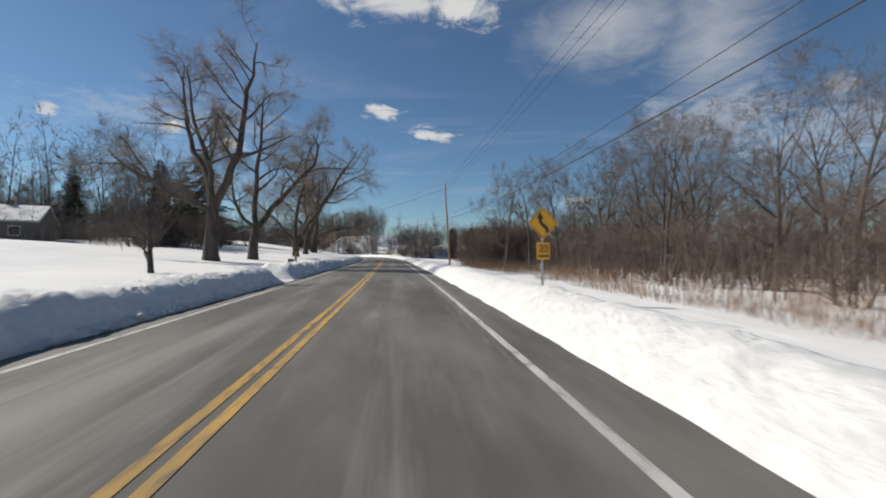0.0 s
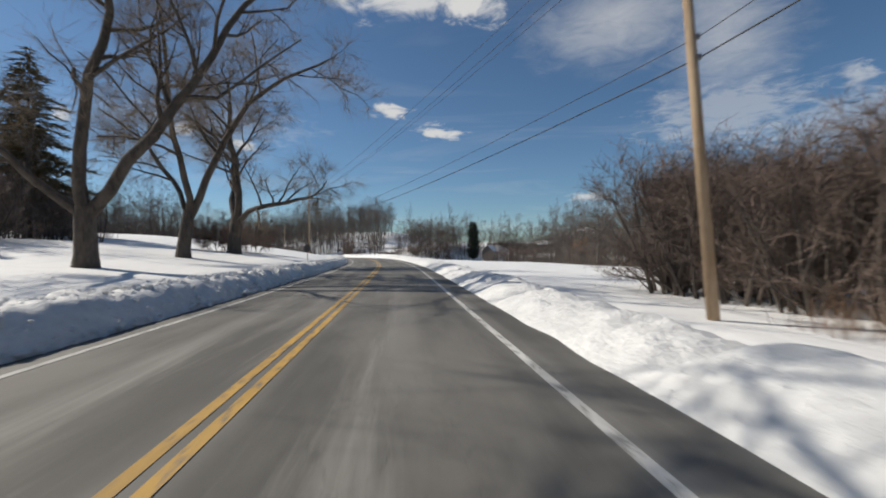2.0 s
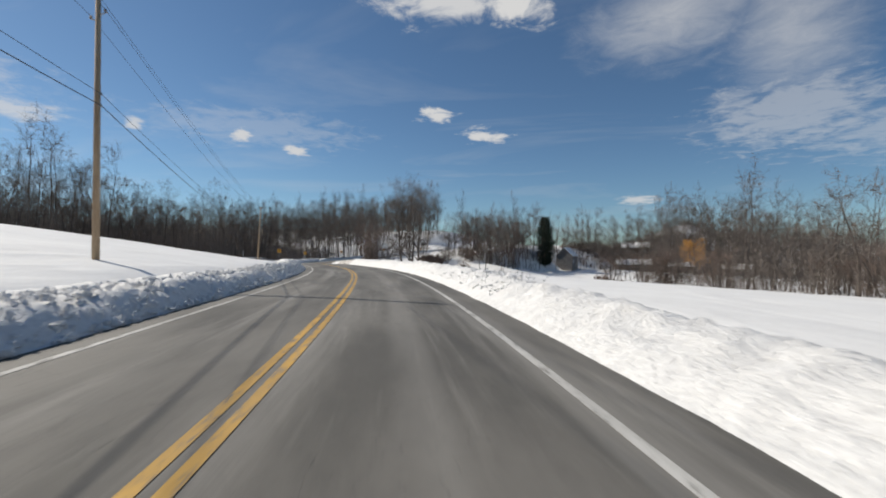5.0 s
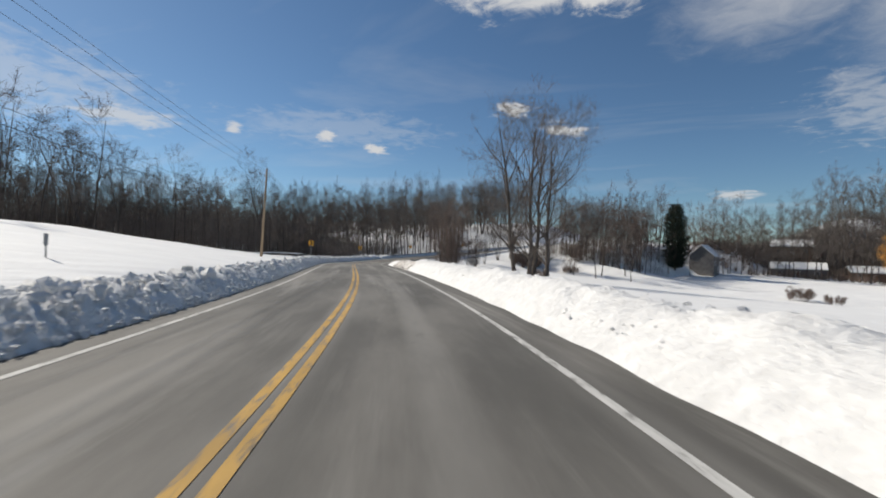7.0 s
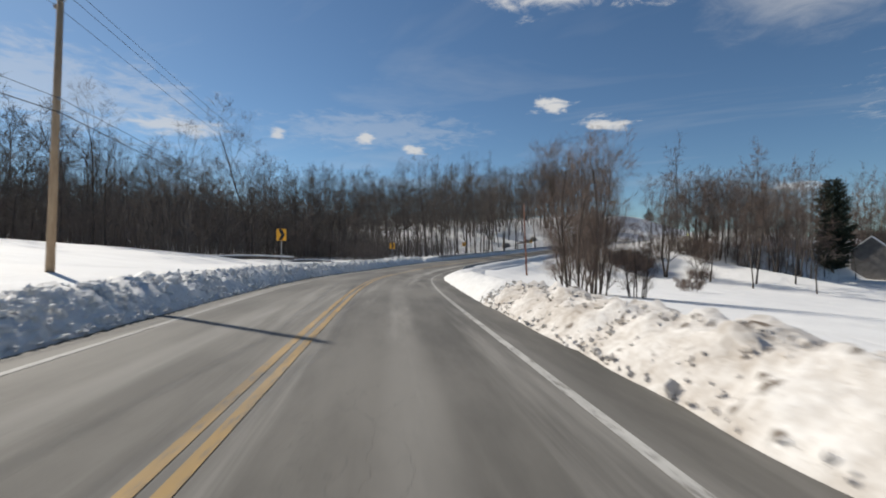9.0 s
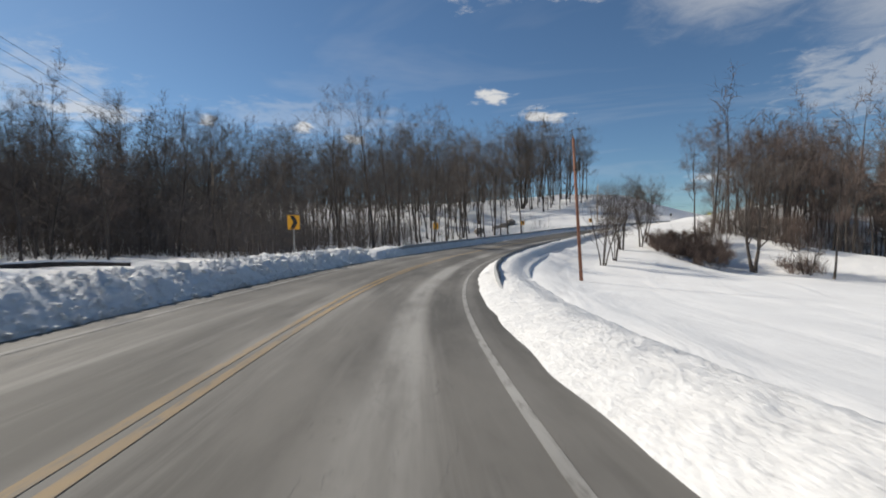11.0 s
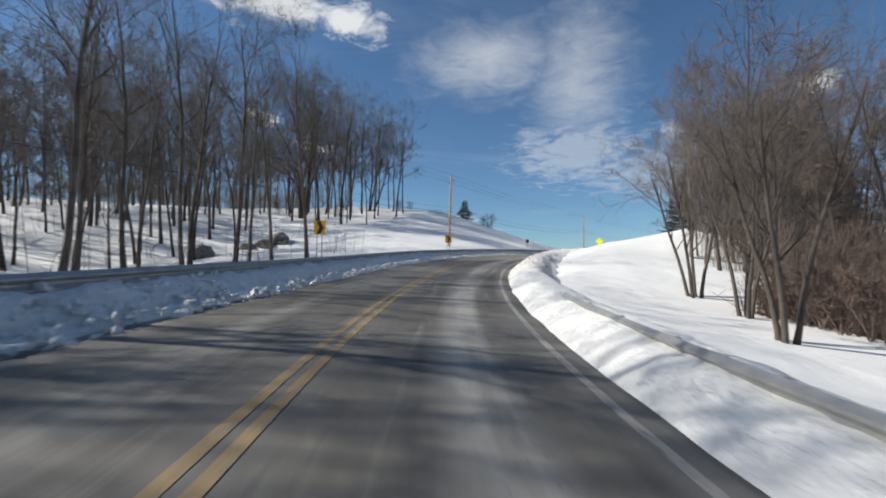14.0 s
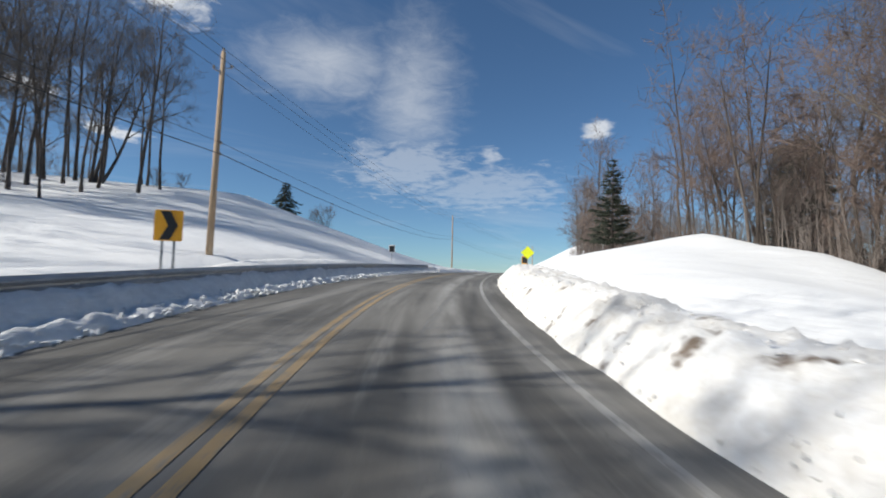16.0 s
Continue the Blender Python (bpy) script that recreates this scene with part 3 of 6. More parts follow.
snowbank("snowbank_5", 1, 191, 234.5, right_foot, [(191, 2.8, 0.62), (206, 2.9, 0.55), (220, 2.9, 0.26), (234, 2.8, 0.3)], 0.11, PLOWED, "white plowed snowbank before the guard rail", 51, 0.45)
snowbank("snowbank_6", 1, 233.5, 287, right_foot, [(233, 2.8, 0.36), (260, 2.8, 0.38), (287, 2.8, 0.5)], 0.06, PLOWED, "snow packed up to the guard rail", 55, 0.36)
snowbank("snowbank_7", 1, 286, 384, right_foot, [(286, 2.7, 0.5), (300, 2.9, 0.8), (330, 2.9, 0.8), (384, 2.8, 0.6)], 0.28, GRIMY, "tall snowbank speckled with road grit", 61, 0.42)
snowbank("snowbank_8", -1, -60, 22.4, left_foot, [(-60, 2.9, 0.72), (20, 2.9, 0.72)], 0.20, PLOWED, "steep plowed snowbank in blue shade", 71, 0.26)
snowbank("snowbank_9", -1, 23.8, 130, left_foot, [(23, 2.9, 0.8), (34, 2.9, 0.75), (60, 2.8, 0.62), (130, 2.9, 0.62)], 0.24, PLOWED, "steep plowed snowbank in blue shade", 81, 0.27)
snowbank("snowbank_10", -1, 129, 242, left_foot, [(129, 2.9, 0.62), (170, 3.0, 0.7), (232, 2.9, 0.7), (242, 2.9, 0.6)], 0.34, PLOWED, "snowbank of broken frozen chunks", 91, 0.36)
snowbank("snowbank_11", -1, 241, 345, left_foot, [(241, 2.8, 0.6), (250, 2.8, 0.58), (270, 2.8, 0.58), (345, 2.8, 0.58)], 0.15, PLOWED, "smooth plowed wall of snow against the guard rail", 95, 0.2)
snowbank("snowbank_12", -1, 344, 384, left_foot, [(344, 2.8, 0.5), (384, 2.8, 0.5)], 0.15, PLOWED, "low plowed snowbank over the crest", 98, 0.35)

snowbank("snowbank_13", -1, 262, 345, lambda s: left_foot(s) + np.interp(s, [262, 285], [0.12, 0.42]), [(262, 0.35, 0.08), (285, 0.62, 0.2), (345, 0.62, 0.22)], 0.16, PLOWED, "low sunlit ridge of broken snow along the road", 99, 0.5)

drive_s = np.linspace(22.0, 24.2, 9)
drive_d = np.linspace(-4.4, -9.5, 16)
p = road_point(np.repeat(drive_s[:, None], 16, 1), np.repeat(drive_d[None], 9, 0))
p[..., 2] = np.maximum(p[..., 2] - 0.04, ground_height(p[..., 0], p[..., 1]) + 0.03)
drive = mesh_object("driveway", p.reshape(-1, 3), grid_faces(9, 16), GRIMY, smooth=True)
layer = drive.data.uv_layers.new(name="road")
for loop, corner in zip(drive.data.loops, layer.data):
    v = drive.data.vertices[loop.vertex_index].co
    corner.uv = (v.y, v.x)
tagged(drive, "driveway under packed gritty snow through the snowbank", "driveway", kind="structure")

# ---- trees ----


class Wood:
    """Collects tapered tubes into one mesh."""

    def __init__(self):
        self.v, self.f, self.n = [], [], 0

    def tube(self, pts, radii, sides):
        pts = np.asarray(pts, float)
        t = np.gradient(pts, axis=0)
        t /= np.linalg.norm(t, axis=1)[:, None] + 1e-9
        ref = np.where(np.abs(t[:, 2:3]) > 0.9, np.array([[1.0, 0, 0]]), np.array([[0, 0, 1.0]]))
        if np.any(np.abs(t[:, 2]) > 0.9) and np.any(np.abs(t[:, 2]) <= 0.9):
            ref = np.tile(np.array([[0.6, 0.8, 0.05]]), (len(t), 1))
        a = np.cross(t, ref)
        a /= np.linalg.norm(a, axis=1)[:, None] + 1e-9
        b = np.cross(t, a)
        ang = np.arange(sides) * 2 * math.pi / sides
        ring = pts[:, None] + np.asarray(radii)[:, None, None] * (np.cos(ang)[None, :, None] * a[:, None] + np.sin(ang)[None, :, None] * b[:, None])
        m = len(pts)
        i = np.arange((m - 1) * sides)
        r, c = i // sides, i % sides
        k = self.n + r * sides
        self.v.append(ring.reshape(-1, 3))
        self.f.extend(np.stack([k + c, k + (c + 1) % sides, k + sides + (c + 1) % sides, k + sides + c], 1).tolist())
        self.n += m * sides

    def spikes(self, base, tip, r):
        """Thin three-sided twigs."""
        base, tip = np.asarray(base, float), np.asarray(tip, float)
        t = tip - base
        t /= np.linalg.norm(t, axis=1)[:, None] + 1e-9
        a = np.cross(t, np.array([0.3, 0.2, 0.93]))
        a /= np.linalg.norm(a, axis=1)[:, None] + 1e-9
        b = np.cross(t, a)
        n = len(base)
        r = np.broadcast_to(np.asarray(r, float), (n,))[:, None]
        rings = [base + r * (math.cos(g) * a + math.sin(g) * b) for g in (0, 2.094, 4.189)]
        v = np.stack([*rings, tip], 1).reshape(-1, 3)
        k = self.n + np.arange(n)[:, None] * 4
        f = np.concatenate([k + np.array([[0, 1, 3]]), k + np.array([[1, 2, 3]]), k + np.array([[2, 0, 3]])])
        self.v.append(v)
        self.f.extend(f.tolist())
        self.n += n * 4

    def blades(self, base, tip, r):
        """Finest twigs, far from the eye: one sliver each."""
        base, tip = np.asarray(base, float), np.asarray(tip, float)
        t = tip - base
        a = np.cross(t, np.random.default_rng(len(base)).normal(0, 1, t.shape))
        a *= r / (np.linalg.norm(a, axis=1)[:, None] + 1e-9)
        n = len(base)
        self.v.append(np.stack([base - a, base + a, tip], 1).reshape(-1, 3))
        self.f.extend((self.n + np.arange(n * 3).reshape(-1, 3)).tolist())
        self.n += n * 3

    def arrays(self):
        return np.concatenate(self.v), self.f


def limb(rng, start, way, length, r0, r1, segs, wiggle, lift):
    """A wandering branch: its points and radii. lift bends it upward, or down where negative."""
    pts, d = [np.array(start, float)], np.array(way, float)
    d /= np.linalg.norm(d)
    for _ in range(segs):
        d = d + rng.normal(0, wiggle, 3) + np.array([0, 0, lift])
        d /= np.linalg.norm(d)
        pts.append(pts[-1] + d * length / segs)
    return np.array(pts), np.linspace(r0, r1, segs + 1)


def sideways(rng, d, angle, spin=None):
    """A way that leaves d by an angle, at a random turn round it."""
    d = d / np.linalg.norm(d)
    a = np.cross(d, [0.31, 0.17, 0.94])
    a /= np.linalg.norm(a)
    b = np.cross(d, a)
    t = rng.uniform(0, 2 * math.pi) if spin is None else spin
    return d * math.cos(angle) + (a * math.cos(t) + b * math.sin(t)) * math.sin(angle)


def branch_out(rng, wood, twigs, pts, radii, level, spec):
    """Grows side branches from a limb, down to the twigs."""
    kids, share, angle, wiggle, lift, twig_n, twig_len, twig_r, droop = spec
    total = np.linalg.norm(np.diff(pts, axis=0), axis=1).sum()
    if level == 0:
        m = twig_n
        u = rng.uniform(0.12, 1.0, m) * (len(pts) - 1)
        k = np.minimum(u.astype(int), len(pts) - 2)
        base = pts[k] + (pts[k + 1] - pts[k]) * (u - k)[:, None]
        way = (pts[k + 1] - pts[k])
        way /= np.linalg.norm(way, axis=1)[:, None] + 1e-9
        way = way * 0.75 + rng.normal(0, 0.55, (m, 3)) + np.array([0, 0, -droop])
        way /= np.linalg.norm(way, axis=1)[:, None] + 1e-9
        ln = rng.uniform(0.5, 1.15, m)[:, None] * twig_len
        mid = base + way * ln * 0.55
        if droop > 0.25:
            end = mid + (way * 0.35 + np.array([0, 0, -1.0])) * ln * 0.7
            twigs.blades(mid, end, twig_r * 0.75)
        if twig_n > 9:
            twigs.blades(base, base + way * ln, twig_r)
            fork = base + way * ln * rng.uniform(0.3, 0.7, (m, 1))
            way = way + rng.normal(0, 0.5, (m, 3)) + np.array([0, 0, -droop])
            twigs.blades(fork, fork + way * ln * 0.55, twig_r * 0.8)
        else:
            twigs.spikes(base, base + way * ln, twig_r)
        return
    n = kids[-level]
    for i in range(n):
        u = (0.25 + 0.75 * (i + rng.uniform(0.1, 0.9)) / n) * (len(pts) - 1)
        k = min(int(u), len(pts) - 2)
        p = pts[k] + (pts[k + 1] - pts[k]) * (u - k)
        r = np.interp(u, np.arange(len(pts)), radii)
        d = sideways(rng, pts[k + 1] - pts[k], radians(angle + rng.uniform(-14, 14)))
        ln = total * share * rng.uniform(0.6, 1.1) * (1.15 - 0.5 * u / (len(pts) - 1))
        q, rr = limb(rng, p, d, ln, min(r * 0.7, max(r * 0.55, 0.012)), max(r * 0.16, 0.007), 4 if level > 1 else 3, wiggle, lift)
        if level == 1 and twig_r > 0.0085:
            wood.spikes(q[:1], q[-1:], rr[0])
        else:
            wood.tube(q, rr, 4 if level > 1 else 3)
        branch_out(rng, wood, twigs, q, rr, level - 1, spec)


def plant(name, wood, twigs, bark, leaf, label, category, group="", crown="crown"):
    """An empty at the foot, with the wood and the twigs as its parts."""
    root = new(name)
    mesh_object("trunk", *wood.arrays(), bark, root, smooth=True)
    if twigs.n:
        mesh_object(crown, *twigs.arrays(), leaf, root)
    return tagged(root, label, category, group)


def hardwood(seed, height, r0, bole, wide, limbs=9, depth=2, splits=4, twig_n=12, twig_len=1.1, twig_r=0.009, stems=((0, 0, 0, 0),), rise=0.07, steep=54):
    """A bare broadleaf tree: a bole, rising limbs that fork again and again, fine twigs in a rounded crown. stems: the foot and the lean of each bole."""
    rng = np.random.default_rng(seed)
    wood, twigs = Wood(), Wood()

    def grow(start, way, ln, r, left, forks):
        q, qr = limb(rng, start, way, ln, r, max(r * 0.3, 0.006), 4 if left else 3, 0.13, rise)
        if r > 0.016:
            wood.tube(q, qr, 5 if r > 0.09 else 4 if r > 0.04 else 3)
        else:
            wood.spikes(q[:1], q[-1:], qr[0])
        if not left:
            branch_out(rng, wood, twigs, q, qr, 0, ((), 0, 0, 0, 0, twig_n, twig_len, twig_r, 0.0))
            return
        for k in range(forks):
            f = 0.28 + 0.72 * (k + rng.uniform(0.2, 1.0)) / forks
            u = f * (len(q) - 1)
            m = min(int(u), len(q) - 2)
            p = q[m] + (q[m + 1] - q[m]) * (u - m)
            d = sideways(rng, q[m + 1] - q[m], radians(rng.uniform(20, 46)))
            grow(p, d, ln * rng.uniform(0.55, 0.8) * (1.12 - 0.42 * f), np.interp(u, range(len(q)), qr) * 0.72, left - 1, forks)

    for fx, fy, lx, ly in stems:
        h = height * (1 if len(stems) == 1 else rng.uniform(0.86, 1.0))
        pts, _r = limb(rng, (fx, fy, -0.4), (lx, ly, 1), h * 0.86, r0, 0.03, 9, 0.05, 0.03)
        rr = r0 * (1 - np.linspace(0, 1, 10)) ** 0.75 + 0.014
        rr[0] *= 1.3
        wood.tube(pts, rr, 7)
        for i in range(limbs):
            g = (i + rng.uniform(0, 0.9)) / limbs
            u = (bole + (0.94 - bole) * g) * 9
            k = min(int(u), 8)
            p = pts[k] + (pts[k + 1] - pts[k]) * (u - k)
            a = radians(steep - (steep - 16) * g + rng.uniform(-10, 10))
            ln = min(wide * rng.uniform(0.8, 1.15) / math.sin(a), (h * 1.02 - p[2]) / math.cos(a) * rng.uniform(0.7, 0.95))
            grow(p, sideways(rng, np.array([lx * 0.5, ly * 0.5, 1.0]), a, i * 2.4 + rng.uniform(-0.4, 0.4)), max(ln, 0.7) * 0.78, max(rr[k] * 0.55, 0.02), depth, splits if g < 0.7 else max(2, splits - 1))
    return wood, twigs


def clump_tree(seed, height, stems, spread, r0, kids=(9, 5), twig_n=7, twig_len=0.8, twig_r=0.009, angle=40, foot=0.25, sides=6):
    """Several stems from one foot, leaning outward."""
    rng = np.random.default_rng(seed)
    wood, twigs = Wood(), Wood()
    for i in range(stems):
        a = 2 * math.pi * (i + rng.uniform(-0.3, 0.3)) / stems
        out = spread * rng.uniform(0.5, 1.0)
        h = height * rng.uniform(0.72, 1.0)
        start = np.array([math.cos(a) * foot, math.sin(a) * foot, -0.3])
        pts, rr = limb(rng, start, (math.cos(a) * out, math.sin(a) * out, 1.0), h, r0 * rng.uniform(0.7, 1), 0.015, 8, 0.06, 0.05)
        wood.tube(pts, rr, sides)
        branch_out(rng, wood, twigs, pts, rr, 2, (kids, 0.34, angle, 0.12, 0.07, twig_n, twig_len, twig_r, 0.0))
    return wood, twigs


def willow(seed, height, r0, fork, leaders, twig_n=32, twig_r=0.007):
    """An old pollarded willow: stout bole, snaking leaders, thin hanging twigs. leaders: ways and lengths."""
    rng = np.random.default_rng(seed)
    wood, twigs = Wood(), Wood()
    pts, rr = limb(rng, (0, 0, -0.5), (0.02, 0.02, 1), fork + 0.6, r0, r0 * 0.78, 6, 0.04, 0.02)
    rr[0] *= 1.45
    rr[1] *= 1.12
    wood.tube(pts, rr, 12)
    for x, y, z, ln, r in leaders:
        q, qr = limb(rng, pts[-1] - np.array([0, 0, 0.5]), (x, y, z), ln, r0 * r, 0.05, 11, 0.16, 0.06 if z > 0.52 else 0.015)
        qr = r0 * r * (1 - np.linspace(0, 0.94, 12)) ** 0.75
        wood.tube(q, qr, 8)
        branch_out(rng, wood, twigs, q, qr, 2, ((11, 7), 0.40, 56, 0.20, 0.05, twig_n, 1.5, twig_r, 0.06))
    return wood, twigs


def conifer(seed, height, width, r0, tiers, needle_len=0.7, bare=0.06, droop=-0.12, ragged=0.2, per=9, column=False):
    """A spruce or pine: whorls of boughs with needle sprays."""
    rng = np.random.default_rng(seed)
    wood, twigs = Wood(), Wood()
    pts, rr = limb(rng, (0, 0, -0.4), (0, 0, 1), height + 0.4, r0, 0.02, 8, 0.01, 0.02)
    wood.tube(pts, rr, 7)
    for t in range(tiers):
        f = bare + (0.99 - bare) * (t + rng.uniform(0, 0.5)) / tiers
        z = f * height
        reach = width * (math.sin(math.pi * min(1.0, 0.16 + 0.82 * f)) ** 0.55 if column else (1 - f) ** 0.8) * (1 + rng.normal(0, ragged)) + 0.15
        n = int(per * (1 - 0.45 * f))
        for i in range(n):
            a = 2 * math.pi * (i + rng.uniform(-0.35, 0.35)) / n + t
            ln = max(0.2, reach * rng.uniform(0.7, 1.1))
            q, qr = limb(rng, (0, 0, z), (math.cos(a), math.sin(a), 0.15), ln, 0.012 + 0.02 * (1 - f), 0.006, 4, 0.05, droop)
            wood.tube(q, qr, 3)
            m = max(5, int(ln * 17))
            u = rng.uniform(0.15, 1.0, m) * 4
            k = np.minimum(u.astype(int), 3)
            base = q[k] + (q[k + 1] - q[k]) * (u - k)[:, None]
            way = np.stack([np.cos(a + rng.normal(0, 0.9, m)), np.sin(a + rng.normal(0, 0.9, m)), rng.normal(-0.15, 0.32, m)], 1)
            twigs.spikes(base, base + way * rng.uniform(0.5, 1.0, (m, 1)) * needle_len, 0.07)
    return wood, twigs


def put(ob, x, y, turn=0.0, size=1.0, sink=0.0):
    """Stands a thing on the ground at a place."""
    ob.matrix_basis = Matrix.Translation((x, y, ground_at(x, y) - sink)) @ Matrix.Rotation(turn, 4, "Z") @ Matrix.Diagonal((size, size, size, 1))
    return ob


def again(ob, x, y, turn, size, sink=0.0):
    """A copy of a plant, on the ground at another place."""
    made = copy_thing(ob, Matrix.Identity(4))
    return put(made, x, y, turn, size, sink)


# the row of old willows
W_LABEL = "old bare willow with stout forked trunk in snow"
WILLOWS = [
    (-20.7, 38.3, 101, 19.0, 0.62, 4.6, [(0.55, 0.1, 1.0, 15, 0.62), (-0.5, 0.3, 1.0, 14, 0.55), (-0.95, -0.3, 0.55, 11, 0.42), (0.1, -0.5, 1.0, 12, 0.45)]),
    (-20.3, 45.4, 102, 17.0, 0.52, 3.6, [(0.5, 0.2, 1.0, 15, 0.6), (-0.12, 0.1, 1.0, 14, 0.6), (-0.7, -0.2, 0.8, 9, 0.36)]),
    (-22.5, 64.2, 103, 18.0, 0.50, 2.6, [(0.62, 0.1, 1.0, 17, 0.62), (-0.05, 0.0, 1.0, 17, 0.60), (-0.95, -0.2, 0.72, 10, 0.40), (0.3, 0.6, 1.0, 12, 0.4)]),
    (-24.3, 74.0, 104, 17.0, 0.45, 3.0, [(0.45, 0.1, 1.0, 16, 0.62), (0.0, -0.1, 1.0, 15, 0.55), (-0.6, 0.2, 0.9, 10, 0.4)]),
    (-25.9, 83.8, 105, 16.0, 0.58, 3.2, [(0.55, -0.1, 1.0, 14, 0.60), (1.0, -0.3, 0.5, 11, 0.46), (-0.35, 0.1, 1.0, 14, 0.55), (0.1, 0.3, 1.0, 11, 0.4)]),
]
for x, y, seed, high, r0, fork, leaders in WILLOWS:
    put(plant("willow_tree", *willow(seed, high, r0, fork, leaders), WILLOW_BARK, WILLOW_TWIG, W_LABEL, "willow tree", "row of old willows"), x, y, 0.12)

# lone trees beside the road
SMALL_TREE = hardwood(120, 4.5, 0.14, 0.16, 2.1, 9, 3, 3, 14, 0.5, 0.007, rise=0.05, steep=64)
put(plant("small_tree", *SMALL_TREE, BARK, TWIG, "small bare orchard tree with dense dark crown", "tree"), -13.8, 20.4, 0.4)
MAPLE = hardwood(137, 14.4, 0.17, 0.10, 3.3, 12, 3, 3, 10, 0.9, 0.0055, ((-1.0, 0.1, -0.08, 0.0), (0.0, -0.2, -0.02, -0.03), (0.4, 0.3, 0.05, 0.04), (1.5, 0.2, 0.12, 0.02)), 0.07, 52)
put(plant("maple_tree", *MAPLE, BARK, TWIG, "tall bare four-stemmed maple by the snowbank", "tree"), -31.6, 176.0, 0.3)
TWIN = hardwood(140, 8.6, 0.072, 0.34, 1.6, 7, 2, 4, 10, 0.75, 0.0042, ((-0.16, 0, -0.16, 0.04), (0.14, 0.1, 0.13, 0.1), (0.0, -0.15, 0.03, -0.15), (0.2, -0.1, 0.22, -0.06)), 0.08, 42)
twin = put(plant("roadside_tree", *TWIN, BARK, TWIG, "bare multi-stemmed tree rising from the snow", "tree", "trees behind the guard rail"), -53.9, 251.4, 0.2, 0.95)
for x, y, turn, size in ((-52.3, 255.0, 2.0, 0.8), (-50.5, 264.5, 4.1, 1.12), (-47.8, 268.4, 1.1, 1.02), (-46.6, 272.2, 2.6, 1.08)):
    again(twin, x, y, turn, size)
ROADBRUSH = hardwood(150, 8.6, 0.055, 0.10, 1.1, 9, 2, 4, 10, 0.65, 0.005, [(0.8 * math.cos(a), 0.8 * math.sin(a), 0.12 * math.cos(a), 0.12 * math.sin(a)) for a in (0.3, 1.1, 2.0, 2.9, 3.6, 4.5, 5.6)], 0.08, 40)
brush_tree = put(plant("brushy_tree", *ROADBRUSH, BARK, RED_TWIG, "thicket of thin bare stems in snow", "tree", "brush at the bend"), -45.3, 199.4, 0.0, 1.15)
again(brush_tree, -46.2, 202.6, 1.7, 0.9)
again(brush_tree, -44.4, 197.8, 3.1, 0.6)
again(brush_tree, -42.3, 200.8, 2.7, 0.55)

# evergreens
SPRUCE = conifer(160, 20.0, 6.0, 0.32, 46, 1.1, 0.04, -0.12, 0.3, 7)
put(plant("spruce_tree", *SPRUCE, BARK, RUSTY_NEEDLE, "tall spruce with browned needles", "spruce tree"), -49.5, 88.5, 0.0, 0.98)
DARK = conifer(161, 18.0, 3.9, 0.30, 42, 1.1, 0.03, -0.14, 0.3, 8)
CEDAR = conifer(164, 16.0, 2.9, 0.26, 44, 0.8, 0.03, 0.10, 0.14, 12, True)
put(plant("cedar_tree", *CEDAR, BARK, NEEDLE, "dense dark columnar cedar beside a shed", "cedar tree"), 0.1, 300.6, 0.0, 1.32)
dark = put(plant("spruce_tree", *DARK, BARK, NEEDLE, "dense dark green spruce", "spruce tree", "evergreens"), -82.0, 62.0, 0.0, 1.0)
for x, y, turn, size in ((-72.0, 84.0, 1.0, 0.8), (-80.0, 74.0, 2.0, 0.95), (-64.0, 40.0, 0.4, 0.95), (-44.0, 66.5, 3.3, 0.6), (-46.0, 70.0, 4.0, 0.75), (-58.0, 96.0, 1.3, 0.9), (-62.0, 30.0, 2.6, 1.1), (88.0, 345.0, 1.9, 0.9), (100.0, 341.0, 0.7, 0.8)):
    again(dark, x, y, turn, size)
SMALL_CONE = conifer(162, 4.6, 1.9, 0.12, 15, 0.45, 0.03)
put(plant("spruce_tree", *SMALL_CONE, BARK, NEEDLE, "small dark spruce on the snowy crest", "spruce tree", "evergreens"), -36.6, 348.0, 0.0)
PINE = conifer(163, 15.0, 3.6, 0.26, 19, 0.9, 0.10, 0.02, 0.3, 9)
put(plant("pine_tree", *PINE, BARK, NEEDLE, "ragged white pine at the wood's edge", "pine tree"), -11.0, 314.0, 0.0, 0.72)

# woods: a few built trees, each repeated with its own turn and size
KINDS = []
for i, (h, bole, wide, r0) in enumerate(((19, 0.36, 3.0, 0.15), (21, 0.40, 3.4, 0.17), (17, 0.30, 2.8, 0.12), (22, 0.42, 3.6, 0.19), (15, 0.26, 2.6, 0.10), (18, 0.32, 3.0, 0.13))):
    KINDS.append(hardwood(200 + i, h, r0, bole, wide, 9, 2, 4, 12, 1.15, 0.0105, ((0, 0, 0.05 * ((i % 3) - 1), 0.03),)))
for i, (h, bole, wide, r0) in enumerate(((21, 0.34, 2.7, 0.14), (23, 0.38, 3.1, 0.17), (19, 0.30, 2.4, 0.11))):
    KINDS.append(hardwood(210 + i, h, r0, bole, wide, 9, 2, 4, 10, 1.1, 0.010, ((0, 0, 0.06 * (i - 1), 0.02),), 0.09, 46))
OAK = hardwood(230, 24.0, 0.34, 0.22, 5.5, 11, 3, 4, 10, 1.0, 0.006, ((-0.1, 0, -0.10, 0.0), (0.2, 0.1, 0.16, 0.02)), 0.07, 48)
oak = put(plant("oak_tree", *OAK, BARK, TWIG, "large bare oak with forked trunk on the slope", "tree"), -68.9, 325.5, 0.5, 1.0)
again(oak, -36.7, 261.5, 2.1, 0.6)
